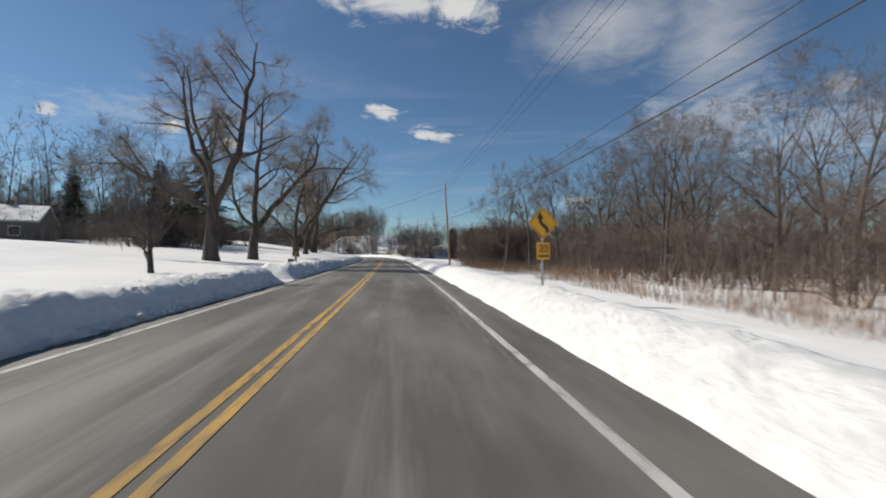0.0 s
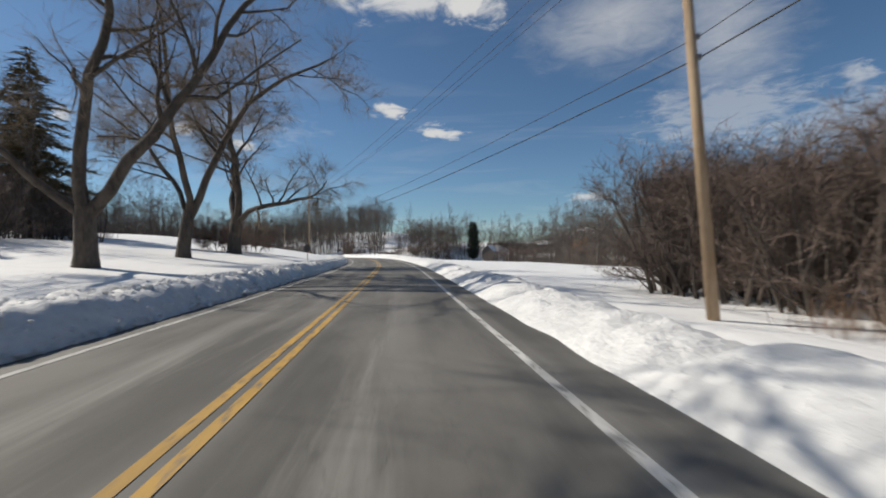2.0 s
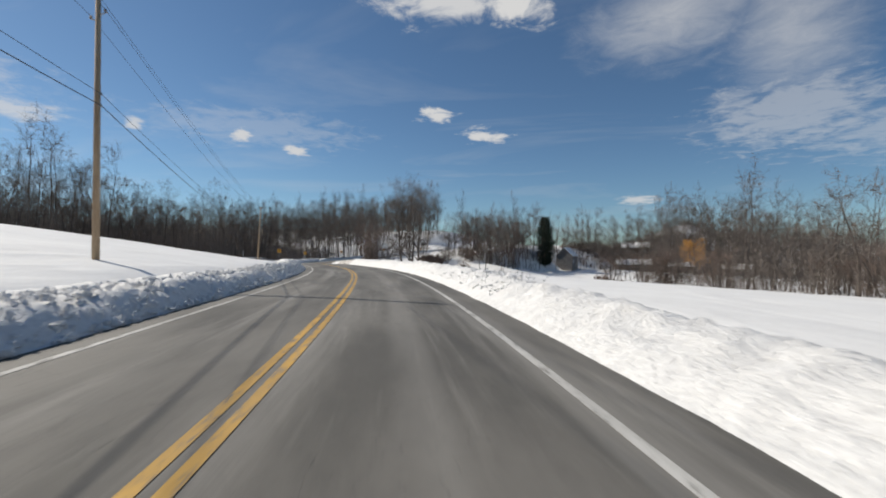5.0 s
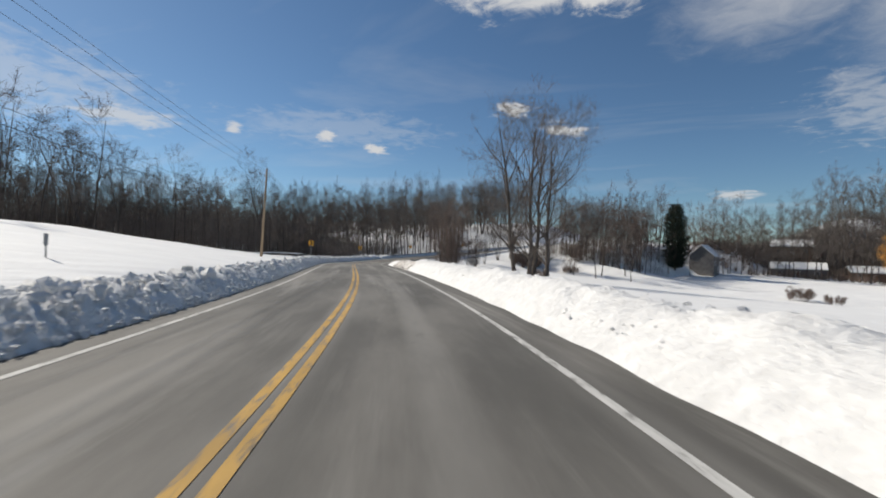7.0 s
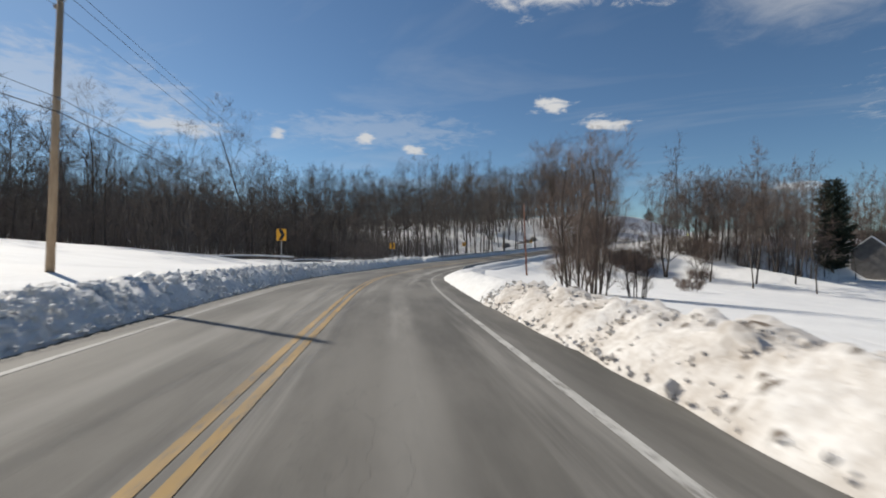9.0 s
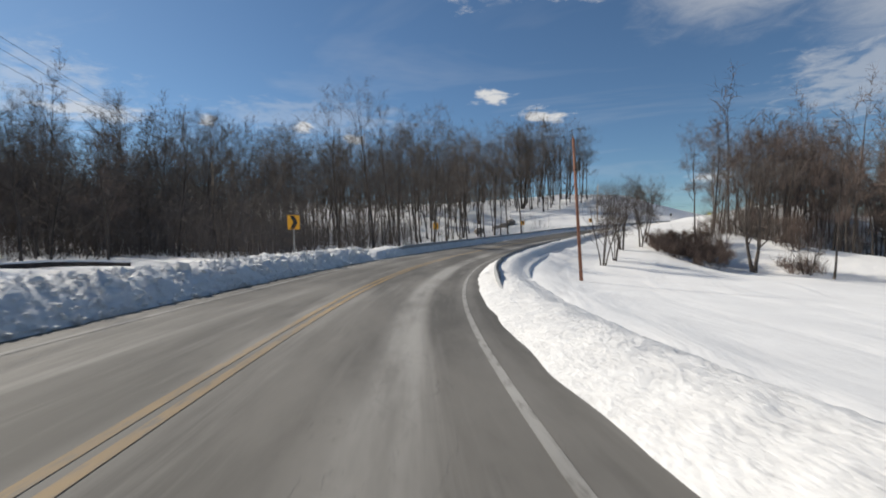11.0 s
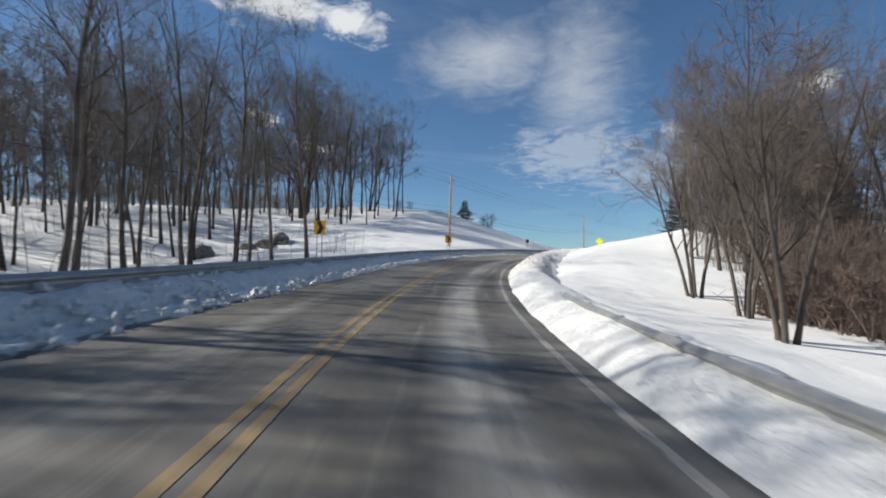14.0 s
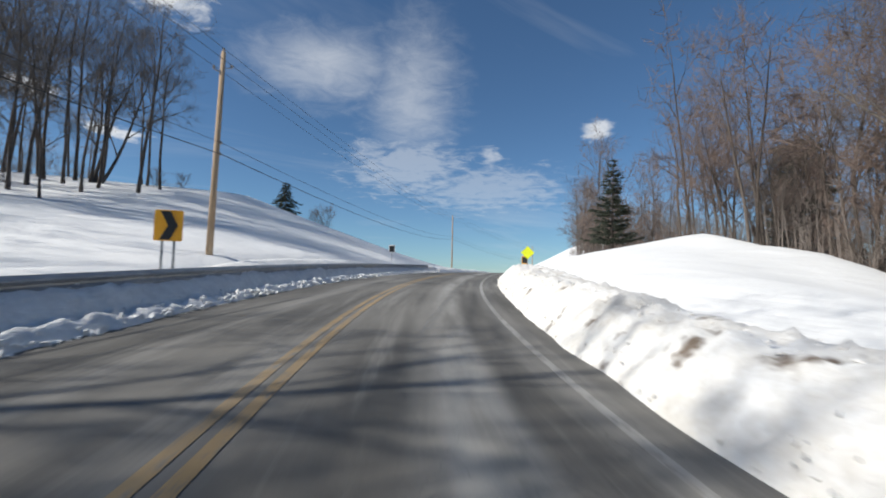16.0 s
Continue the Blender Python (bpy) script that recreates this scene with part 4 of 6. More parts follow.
EDGE_TREE = hardwood(231, 18.0, 0.17, 0.24, 3.0, 8, 3, 3, 12, 0.9, 0.006, ((-0.2, 0, -0.06, 0.0), (0.2, 0.1, 0.10, 0.05), (0.5, -0.1, 0.42, -0.05)), 0.08, 44)
put(plant("edge_tree", *EDGE_TREE, BARK, TWIG, "bare leaning trees at the wood's edge", "tree"), -57.5, 342.0, 0.3, 1.0)
ASH = hardwood(232, 16.0, 0.15, 0.34, 3.2, 10, 3, 3, 12, 0.9, 0.006)
put(plant("ash_tree", *ASH, PALE_BARK, RED_TWIG, "pale bare tree on the edge of the cut", "tree"), -34.0, 286.5, 0.0, 1.0)
FIELD_TREE = hardwood(233, 12.0, 0.17, 0.26, 3.6, 11, 3, 3, 12, 0.8, 0.007, rise=0.06, steep=60)
field_tree = put(plant("field_tree", *FIELD_TREE, BARK, TWIG, "broad-crowned bare tree behind the roadside brush", "tree", "trees behind the brush"), 18.0, 52.0, 0.0, 1.0)
FIELD_PLACES = ((14.5, 44.0, 1.0, 0.85), (17.5, 33.5, 2.0, 1.0), (22.0, 41.0, 3.0, 1.1), (24.0, 58.0, 0.6, 0.95), (20.0, 64.0, 1.9, 0.8), (27.0, 49.0, 4.0, 1.1), (21.5, 25.0, 5.0, 1.0), (28.0, 34.0, 2.6, 1.15), (15.5, 22.0, 0.2, 0.8), (34.0, 70.0, 3.5, 0.9), (31.0, 62.0, 5.5, 1.0), (26.5, 17.0, 1.4, 1.0), (37.0, 84.0, 0.9, 0.95), (41.0, 100.0, 2.9, 1.0), (42.0, 112.0, 4.4, 0.85), (45.0, 124.0, 1.2, 0.95), (40.0, 92.0, 5.8, 0.8), (22.0, 140.0, 0.3, 1.25), (29.0, 139.0, 2.2, 1.35), (36.0, 138.0, 3.3, 1.4), (45.5, 136.0, 4.8, 1.65), (53.0, 140.0, 1.1, 1.5), (40.0, 150.0, 2.7, 1.4), (30.0, 152.0, 5.2, 1.3))
for x, y, turn, size in FIELD_PLACES:
    again(field_tree, x, y, turn, size)
for i, (s, d, size) in enumerate(((45, 11.2, 0.78), (46, 14.2, 0.85), (43.5, 16.5, 0.9), (47.5, 19.5, 0.8), (37, 17.5, 0.85), (33, 20.5, 0.9), (51.5, 13.0, 0.7), (40, 23.5, 1.0), (27, 17.0, 0.8), (55, 17.0, 0.8))):
    x, y, _z = road_point(s, d)
    again(field_tree, float(x), float(y), 1.3 * i, size)

rng_w = np.random.default_rng(7)
WOODS = []  # x, y, size, reddish


def scatter(s0, s1, d0, d1, gap, size, red=0.0, keep=None, limit=9999, open_=False):
    """Random places in a stretch of the plan, no closer than gap."""
    made = 0
    tries = int((s1 - s0) * abs(d1 - d0) / (gap * gap) * 3)
    for _ in range(tries):
        s, d = rng_w.uniform(s0, s1), rng_w.uniform(d0, d1)
        x, y, _z = road_point(s, d)
        if keep and not keep(s, d, x, y):
            continue
        rs, rd = road_place(x, y)
        if abs(rd[0]) < 9.5 and -80 < rs[0] < 430:
            continue
        if any((x - w[0]) ** 2 + (y - w[1]) ** 2 < gap * gap for w in WOODS):
            continue
        WOODS.append((x, y, size * rng_w.uniform(0.8, 1.15), rng_w.random() < red, open_))
        made += 1
        if made >= limit:
            return


scatter(243, 258, -24, -13, 3.2, 0.42, 0.0, limit=12, open_=True)
scatter(258, 300, -26, -12.5, 3.2, 0.84, 0.0, limit=46, open_=True)
scatter(230, 258, -54, -24, 2.6, 0.50, 0.2, limit=80)
scatter(258, 300, -60, -27, 3.1, 0.84, 0.2, limit=90)
scatter(300, 340, -70, -34, 3.2, 1.05, 0.0, limit=78, open_=True)
scatter(299, 318, 15.5, 28, 2.6, 0.78, 0.8, limit=40)
scatter(318, 345, 17.0, 28, 2.4, 0.74, 0.8, limit=58)
scatter(299, 317, 28, 40, 3.4, 0.72, 0.7, limit=20)
scatter(276, 296, 30, 46, 5.0, 0.7, 0.7, limit=5)
scatter(-10, 70, 30, 46, 4.5, 0.62, 0.4, limit=34)
scatter(222, 236, -50, -28, 2.8, 0.66, 0.0, limit=20, open_=True)
scatter(234, 247, -46, -28, 2.8, 1.04, 0.0, limit=22, open_=True)
scatter(318, 337, -46, -28, 2.8, 0.85, 0.0, limit=24, open_=True)
roots, red_roots = [], []
T_LABEL, R_LABEL = "tall bare woodland tree standing in snow", "tall bare tree with reddish-brown twigs"
for i, w in enumerate(KINDS):
    roots.append(put(plant("woodland_tree", *w, BARK, TWIG, T_LABEL, "tree", "woodland trees"), -110 - 7 * i, 262 + 5 * (i % 3), i, 1.0))
    red_roots.append(None)
WOODS.sort(key=lambda w: abs(float(road_place(w[0], w[1])[1][0])))
for x, y, size, red, open_ in WOODS[:285]:
    k = int(rng_w.integers(6, 9)) if open_ else int(rng_w.integers(0, 6))
    if red and red_roots[k] is None:
        made = copy_thing(roots[k], Matrix.Identity(4))
        for child in made.children:
            if child.name.startswith("crown"):
                child.data = child.data.copy()
                child.data.materials[0] = RED_TWIG
        tagged(made, R_LABEL)
        red_roots[k] = put(made, x, y, rng_w.uniform(0, 6.28), size)
        continue
    again(red_roots[k] if red else roots[k], x, y, rng_w.uniform(0, 6.28), size)

# far woods as one mass of real, simple trees
FAR_KINDS = []
for i in range(5):
    w, t = hardwood(260 + i, 16 + 1.7 * i, 0.13, 0.24 + 0.03 * i, 3.2, 7, 1, 4, 11, 1.6, 0.028)
    wv, wf = w.arrays()
    tv, tf = t.arrays()
    FAR_KINDS.append((np.concatenate([wv, tv]), wf + [[k + len(wv) for k in q] for q in tf], len(wf)))


def far_woods(name, places, label, bark, leaf):
    vs, fs, mats, n = [], [], [], 0
    for x, y, size in places:
        v, f, nw = FAR_KINDS[int(rng_w.integers(0, 5))]
        a = rng_w.uniform(0, 6.28)
        c, s_ = math.cos(a) * size, math.sin(a) * size
        q = np.stack([v[:, 0] * c - v[:, 1] * s_ + x, v[:, 0] * s_ + v[:, 1] * c + y, v[:, 2] * size], 1)
        q[:, 2] += ground_at(x, y) - 0.2
        vs.append(q)
        fs.extend([[k + n for k in g] for g in f])
        mats.extend([0] * nw + [1] * (len(f) - nw))
        n += len(v)
    ob = mesh_object(name, np.concatenate(vs), fs, [bark, leaf])
    ob.data.polygons.foreach_set("material_index", mats)
    return tagged(ob, label, "woods", kind="stuff")


def spread_places(cond, x0, x1, y0, y1, n, size, gap=5.0):
    out = []
    for _ in range(n * 8):
        x, y = rng_w.uniform(x0, x1), rng_w.uniform(y0, y1)
        s, d = road_place(x, y)
        if (abs(d[0]) < (8.5 if s[0] > 348 else 14) and s[0] < 388) or not cond(x, y, s[0], d[0]):
            continue
        if any((x - p[0]) ** 2 + (y - p[1]) ** 2 < gap * gap for p in out):
            continue
        out.append((x, y, size * rng_w.uniform(0.66, 1.25)))
        if len(out) >= n:
            break
    return out


far_woods("far_woods", [w[:3] for w in WOODS[285:]], "tall bare trees deep in the woods", BARK, TWIG)
far_woods("far_woods", spread_places(lambda x, y, s, d: (d < -74 and s > 95 or d < -60 and 150 < s or d < -42 and 195 < s) and s < 238, -200, -70, 110, 330, 340, 0.90, 3.1), "bare brown woods behind the snowy field", BARK, TWIG)
far_woods("far_woods", spread_places(lambda x, y, s, d: -80 < d < (-50 if s > 196 else -64) and 168 < s < 242, -140, -70, 140, 262, 170, 0.68, 2.7), "tall bare woods beyond the end of the field", BARK, TWIG)
far_woods("far_woods", spread_places(lambda x, y, s, d: d < -42 and 238 < s < 262, -200, -70, 180, 330, 90, 0.66, 3.0), "bare brown woods behind the bend", BARK, TWIG)
far_woods("far_woods", spread_places(lambda x, y, s, d: d < (-50 if s < 62 else -34) and s < 100 and math.hypot(x + 64, y - 54) > 18, -120, -34, -20, 125, 170, 0.92, 3.4), "bare woods behind the willows", BARK, TWIG)
far_woods("far_woods", spread_places(lambda x, y, s, d: 50 < d < 80, 20, 110, 60, 230, 220, 0.72, 3.0), "bare brown tree line across the field", BARK, TWIG)
far_woods("far_woods", spread_places(lambda x, y, s, d: y > 338 + 0.05 * x and (d > 17 or s > 388) and math.atan2(x + 55, y - 282) > 0.88 and math.hypot(x - 50, y - 350) > 6, 5, 175, 334, 420, 320, 0.95, 3.4), "bare wooded ridge beyond the houses", BARK, TWIG)
far_woods("far_woods", spread_places(lambda x, y, s, d: d > 30 and s < 62, 25, 80, -20, 90, 130, 0.7, 3.2), "bare woods beyond the roadside brush", BARK, RED_TWIG)
far_woods("far_woods", spread_places(lambda x, y, s, d: d < -50 and s > 330, -170, -60, 340, 420, 50, 0.8, 6), "bare woods along the crest", BARK, TWIG)
far_woods("far_woods", spread_places(lambda x, y, s, d: 18 < d < 46 and 300 < s < 345 and d < (44 if s < 316 else 31), -48, 12, 262, 335, 150, 0.86, 2.1), "dense bare brown woods behind the snow mound", BARK, RED_TWIG)
far_woods("far_woods", spread_places(lambda x, y, s, d: -78 < d < -27 and 224 < s < 258, -150, -80, 210, 300, 150, 0.56, 2.3), "dense bare woods round the bend", BARK, TWIG)
far_woods("far_woods", spread_places(lambda x, y, s, d: -84 < d < -42 and 256 < s < 325, -170, -80, 240, 370, 180, 0.8, 2.8), "dense bare woods up the slope", BARK, TWIG)
far_woods("far_woods", spread_places(lambda x, y, s, d: 9 < d < 34 and 350 < s < 396 and math.atan2(x + 55, y - 282) > 0.86, -10, 70, 300, 385, 120, 0.74, 2.6), "bare woods on the bank beyond the crest", BARK, RED_TWIG)
HOMES = ((43, 327), (67.4, 333.2), (87, 328), (50.5, 352.5), (10.2, 308.3), (61.7, 306))
far_woods("far_woods", spread_places(lambda x, y, s, d: d > 30 and all(math.hypot(x - p, y - q) > 8.5 for p, q in HOMES), 4, 165, 312, 346, 250, 0.98, 3.2), "bare trees scattered among the houses", BARK, TWIG)


def undergrowth(name, n, s_range, d_range, low, high, mat, label, patch=-0.2, thick=0.014):
    """Saplings and brush under the trees: thin forked stems."""
    s, d = rng_w.uniform(*s_range, n), rng_w.uniform(*d_range, n)
    fit_ = np.array([noise.noise((a * 0.12, b * 0.12, 9.0)) for a, b in zip(s, d)]) > patch
    p = road_point(s[fit_], d[fit_])
    _s, away = road_place(p[:, 0], p[:, 1])
    p = p[np.abs(away) > 10.5]
    m = len(p)
    p[:, 2] = ground_height(p[:, 0], p[:, 1]) - 0.1
    h = rng_w.uniform(low, high, (m, 1))
    tip = p + np.concatenate([rng_w.normal(0, 0.13, (m, 2)) * h, h], 1)
    w = Wood()
    w.spikes(p, tip, 0.022)
    for _ in range(7):
        t = rng_w.uniform(0.25, 0.9, (m, 1))
        fork = p + (tip - p) * t
        end = fork + np.concatenate([rng_w.normal(0, 0.24, (m, 2)), rng_w.uniform(0.12, 0.42, (m, 1))], 1) * h * (1.1 - 0.6 * t)
        w.blades(fork, end, thick)
    tagged(mesh_object(name, *w.arrays(), mat), label, "brush", kind="stuff")


undergrowth("undergrowth", 5200, (222, 262), (-80, -26), 2.0, 9.0, TWIG, "thin bare saplings under the trees", -0.45, 0.028)
undergrowth("undergrowth", 3600, (242, 270), (-40, -14), 1.5, 5.5, TWIG, "low thicket behind the snowbank", -0.35, 0.019)
undergrowth("undergrowth", 420, (268, 312), (-46, -14), 1.0, 4.0, TWIG, "scattered bare saplings on the slope", 0.0)
undergrowth("undergrowth", 2600, (262, 345), (-100, -64), 2.5, 6.0, TWIG, "dark thicket along the top of the slope", -0.5, 0.04)
undergrowth("undergrowth", 4000, (90, 160), (-115, -74), 2.5, 10.0, TWIG, "bare brush beyond the snowy field", -0.5, 0.04)
undergrowth("undergrowth", 1300, (299, 345), (16, 34), 1.0, 4.5, TWIG, "thin saplings on the bank", -0.2)
undergrowth("undergrowth", 3000, (-10, 84), (24, 52), 1.5, 4.2, RED_TWIG, "dense brown brush behind the roadside", -0.4, 0.016)
undergrowth("undergrowth", 700, (0, 54), (11.5, 26), 1.2, 3.2, RED_TWIG, "thin reddish saplings beside the road", -0.2, 0.008)
undergrowth("undergrowth", 4200, (70, 175), (48, 78), 1.5, 7.5, TWIG, "brown brush along the tree line", -0.5, 0.03)
undergrowth("undergrowth", 2200, (-10, 60), (-110, -72), 1.5, 7.0, TWIG, "bare brush beyond the snowy lawn", -0.4, 0.03)
undergrowth("undergrowth", 2200, (62, 104), (-75, -30), 1.5, 6.0, TWIG, "bare brush behind the willows", -0.4, 0.02)
undergrowth("undergrowth", 8000, (150, 270), (-105, -56), 2.5, 11.0, TWIG, "bare brush at the edge of the woods", -0.5, 0.035)
def bushes(name, n, x0, x1, y0, y1, low, high, mat, label, thick, patch=-0.1):
    """Brush scattered over a plot of the plan."""
    p = np.stack([rng_w.uniform(x0, x1, n), rng_w.uniform(y0, y1, n), np.zeros(n)], 1)
    p = p[np.array([noise.noise((a * 0.07, b * 0.07, 2.0)) for a, b, _ in p]) > patch]
    p = p[(p[:, 1] < 300) | (np.arctan2(p[:, 0] + 55, p[:, 1] - 282) > 0.9)]
    m = len(p)
    p[:, 2] = ground_height(p[:, 0], p[:, 1]) - 0.1
    h = rng_w.uniform(low, high, (m, 1))
    w = Wood()
    for _ in range(6):
        tip = p + np.concatenate([rng_w.normal(0, 0.28, (m, 2)), rng_w.uniform(0.5, 1.0, (m, 1))], 1) * h
        w.blades(p, tip, thick * 1.6)
        for _k in range(2):
            f = p + (tip - p) * rng_w.uniform(0.3, 0.8, (m, 1))
            w.blades(f, f + rng_w.normal(0, 0.22, (m, 3)) * h + (tip - p) * 0.25, thick)
    tagged(mesh_object(name, *w.arrays(), mat), label, "brush", kind="stuff")


bushes("undergrowth", 420, -46.5, -39.5, 264.5, 270, 1.2, 3.0, RED_TWIG, "dense brown thicket below the road", 0.012, -0.6)
bushes("undergrowth", 90, -33, -29, 262, 266, 1.0, 2.2, RED_TWIG, "small thicket on the valley slope", 0.012, -0.8)
bushes("undergrowth", 2600, 12, 115, 332, 374, 2.0, 6.5, TWIG, "bare brush covering the ridge's foot", 0.07, -0.4)
bushes("undergrowth", 3400, 15, 170, 336, 400, 2.0, 7.0, TWIG, "bare brush on the ridge behind the houses", 0.05)
bushes("undergrowth", 1100, 5, 150, 316, 342, 1.0, 4.0, RED_TWIG, "bare brush between the houses", 0.04)

# shrubs
SHRUB = hardwood(300, 4.4, 0.05, 0.12, 1.5, 5, 1, 4, 16, 0.62, 0.0075, [(0.35 * math.cos(a), 0.35 * math.sin(a), 0.3 * math.cos(a), 0.3 * math.sin(a)) for a in (0.2, 1.3, 2.5, 3.7, 5.0)], 0.05, 58)
shrub = put(plant("shrub", *SHRUB, BARK, RED_TWIG, "bare reddish-brown shrub in snow", "shrub", "roadside shrubs"), 6.0, 58.0, 0.0)
ROUND = clump_tree(301, 2.9, 12, 0.95, 0.025, (5, 4), 20, 0.6, 0.010, 42, 0.7)
round_shrub = put(plant("shrub", *ROUND, BARK, RED_TWIG, "rounded dense bare shrub in snow", "shrub", "rounded shrubs"), -43.6, 262.0, 0.0, 1.1)
again(round_shrub, -40.6, 264.5, 1.0, 1.15)
again(round_shrub, -41.5, 260.0, 2.2, 0.95)
again(round_shrub, -45.0, 267.8, 0.9, 1.0)
again(round_shrub, -42.6, 268.2, 4.9, 1.2)
again(round_shrub, -27.8, 85.5, 0.5, 1.1)
again(round_shrub, -27.5, 90.0, 3.5, 1.2)
again(round_shrub, 11.6, 241.6, 1.5, 1.0)
again(round_shrub, 15.0, 237.4, 2.5, 0.7)
again(round_shrub, -36.0, 232.0, 0.2, 0.7)
for i in range(44):
    s = rng_w.uniform(51, 66)
    x, y, _z = road_point(s, max(9.8, (s - 55.0) * 1.1 + 2.4) + rng_w.gamma(1.5, 3.0))
    again(shrub, float(x), float(y), rng_w.uniform(0, 6.28), rng_w.uniform(0.8, 1.35))
for i in range(76):
    x, y, _z = road_point(rng_w.uniform(6, 56), rng_w.uniform(13, 32))
    again(shrub, float(x), float(y), rng_w.uniform(0, 6.28), rng_w.uniform(0.5, 1.0))
for x, y, size in ((-31.9, 344.8, 0.75), (-33.0, 346.2, 0.5), (-52.0, 341.0, 0.5), (-49.5, 343.0, 0.4), (-63.0, 335.0, 0.55), (-73.0, 330.0, 0.6)):
    again(shrub, x, y, x, size)
for i in range(34):
    s, d = rng_w.uniform(284, 330), rng_w.uniform(18, 34)
    x, y, _z = road_point(s, d)
    again(shrub, float(x), float(y), rng_w.uniform(0, 6.28), rng_w.uniform(0.6, 1.0))
for i in range(30):
    s, d = rng_w.uniform(60, 170), rng_w.uniform(46, 58)
    x, y, _z = road_point(s, d)
    again(shrub, float(x), float(y), rng_w.uniform(0, 6.28), rng_w.uniform(0.9, 1.5))
for i in range(26):
    s, d = rng_w.uniform(66, 100), -rng_w.uniform(25, 38)
    x, y, _z = road_point(s, d)
    again(shrub, float(x), float(y), rng_w.uniform(0, 6.28), rng_w.uniform(0.7, 1.3))

GOLDEN = willow(310, 14, 0.42, 2.5, [(0.6, 0.2, 1.0, 12, 0.6), (-0.6, 0.2, 1.0, 12, 0.6), (0.1, -0.6, 1.0, 11, 0.5), (0.0, 0.0, 1.0, 12, 0.5)], 26, 0.03)
put(plant("willow_tree", *GOLDEN, BARK, GOLD_TWIG, "golden weeping willow on the valley floor", "willow tree"), 61.7, 306.0, 0.0, 1.0)

# dry weeds poking through the snow
weeds = Wood()
weed_s = rng_w.uniform(-8, 54, 16000)
weed_d = 7.6 + rng_w.gamma(1.4, 3.2, 16000)
clump = np.array([noise.noise((a * 0.22, b * 0.3, 4.0)) for a, b in zip(weed_s, weed_d)])
fit_ = (weed_d < 26) & (clump > -0.12)
p = road_point(weed_s[fit_], weed_d[fit_])
p[:, 2] = ground_height(p[:, 0], p[:, 1]) - 0.1
tip = p + np.stack([rng_w.normal(0, 0.22, len(p)), rng_w.normal(0, 0.22, len(p)), rng_w.uniform(0.3, 1.35, len(p))], 1)
weeds.spikes(p, tip, 0.006)
tagged(mesh_object("dry_weeds", *weeds.arrays(), DRY_WEED), "dry russet weeds poking out of the snow", "weeds", kind="stuff")

# ---- utility poles and wires ----


def utility_pole(x, y, top, mat, label, transformer=False, lean=(0.0, 0.0)):
    """A round wooden pole with its insulators; top is the height of its tip in the world. Returns its wire points."""
    z0 = ground_at(x, y)
    high = top - z0
    root = tagged(new("utility_pole"), label, "utility pole", "utility poles along the road")
    root.location = (x, y, z0)
    bm = bmesh.new()
    tip = Vector((lean[0], lean[1], high))
    rod(bm, (0, 0, -0.6), tip, 0.135, 0.09, 14)
    part("shaft", bm, mat, root, smooth=True)
    spots = []
    for dz, out in ((0.05, 0.0), (-0.55, 0.32), (-0.75, -0.32)):
        bm = bmesh.new()
        c = Vector((lean[0], lean[1], high + dz))
        if out:
            rod(bm, c + Vector((0, 0, -0.12)), c + Vector((out, 0, -0.02)), 0.02, 0.02, 6)
        for k, r in enumerate((0.045, 0.062, 0.05)):
            rod(bm, c + Vector((out, 0, 0.05 * k - 0.02)), c + Vector((out, 0, 0.05 * k + 0.02)), r, r * 0.8, 8)
        part("insulator", bm, GLASS_INSULATOR, root, "grey porcelain insulator")
        spots.append(Vector((x, y, z0)) + c + Vector((out, 0, 0.1)))
    for dz in (-3.7, -4.15):
        bm = bmesh.new()
        f = (high + dz) / high
        box(bm, (lean[0] * f + 0.13, lean[1] * f, high + dz), (0.10, 0.08, 0.12), 0.01)
        part("bracket", bm, GREY_METAL, root, "grey steel cable bracket")
        spots.append(Vector((x + lean[0] * f + 0.17, y + lean[1] * f, z0 + high + dz)))
    if transformer:
        bm = bmesh.new()
        f = (high - 2.1) / high
        c = Vector((lean[0] * f + 0.25, lean[1] * f - 0.05, high - 2.1))
        rod(bm, c + Vector((0, 0, -0.28)), c + Vector((0, 0, 0.36)), 0.15, 0.15, 16)
        rod(bm, c + Vector((0, 0, 0.36)), c + Vector((0, 0, 0.44)), 0.14, 0.05, 16)
        rod(bm, c + Vector((0.08, 0, 0.42)), c + Vector((0.08, 0, 0.62)), 0.035, 0.02, 8)
        box(bm, c + Vector((-0.2, 0, 0.2)), (0.12, 0.1, 0.1))
        box(bm, c + Vector((-0.2, 0, -0.2)), (0.12, 0.1, 0.1))
        part("transformer", bm, DARK_METAL, root, "dark drum transformer", smooth=False)
    return spots


P_LABEL = "weathered brown wooden utility pole beside the road"
pole_s = road_point(-22.0, 7.6)
POLES = [
    utility_pole(float(pole_s[0]), float(pole_s[1]), 11.0, POLE_WOOD, P_LABEL),
    utility_pole(-0.3, 55.0, 9.8, POLE_WOOD, P_LABEL, lean=(-0.7, 0.0)),
    utility_pole(-31.4, 119.4, 11.4, POLE_WOOD, P_LABEL),
    utility_pole(-60.2, 179.8, 9.9, POLE_WOOD, "grey weathered utility pole in the snowbank", lean=(0.6, 0.0)),
    utility_pole(-97.7, 246.5, 10.2, POLE_WOOD, "utility pole standing at the edge of the woods"),
    utility_pole(-51.2, 303.5, 11.9, POLE_WOOD, P_LABEL, lean=(0.15, 0.1)),
    utility_pole(-7.1, 349.3, 14.6, POLE_WOOD, P_LABEL),
    utility_pole(38.0, 374.0, 13.0, POLE_WOOD, P_LABEL),
]
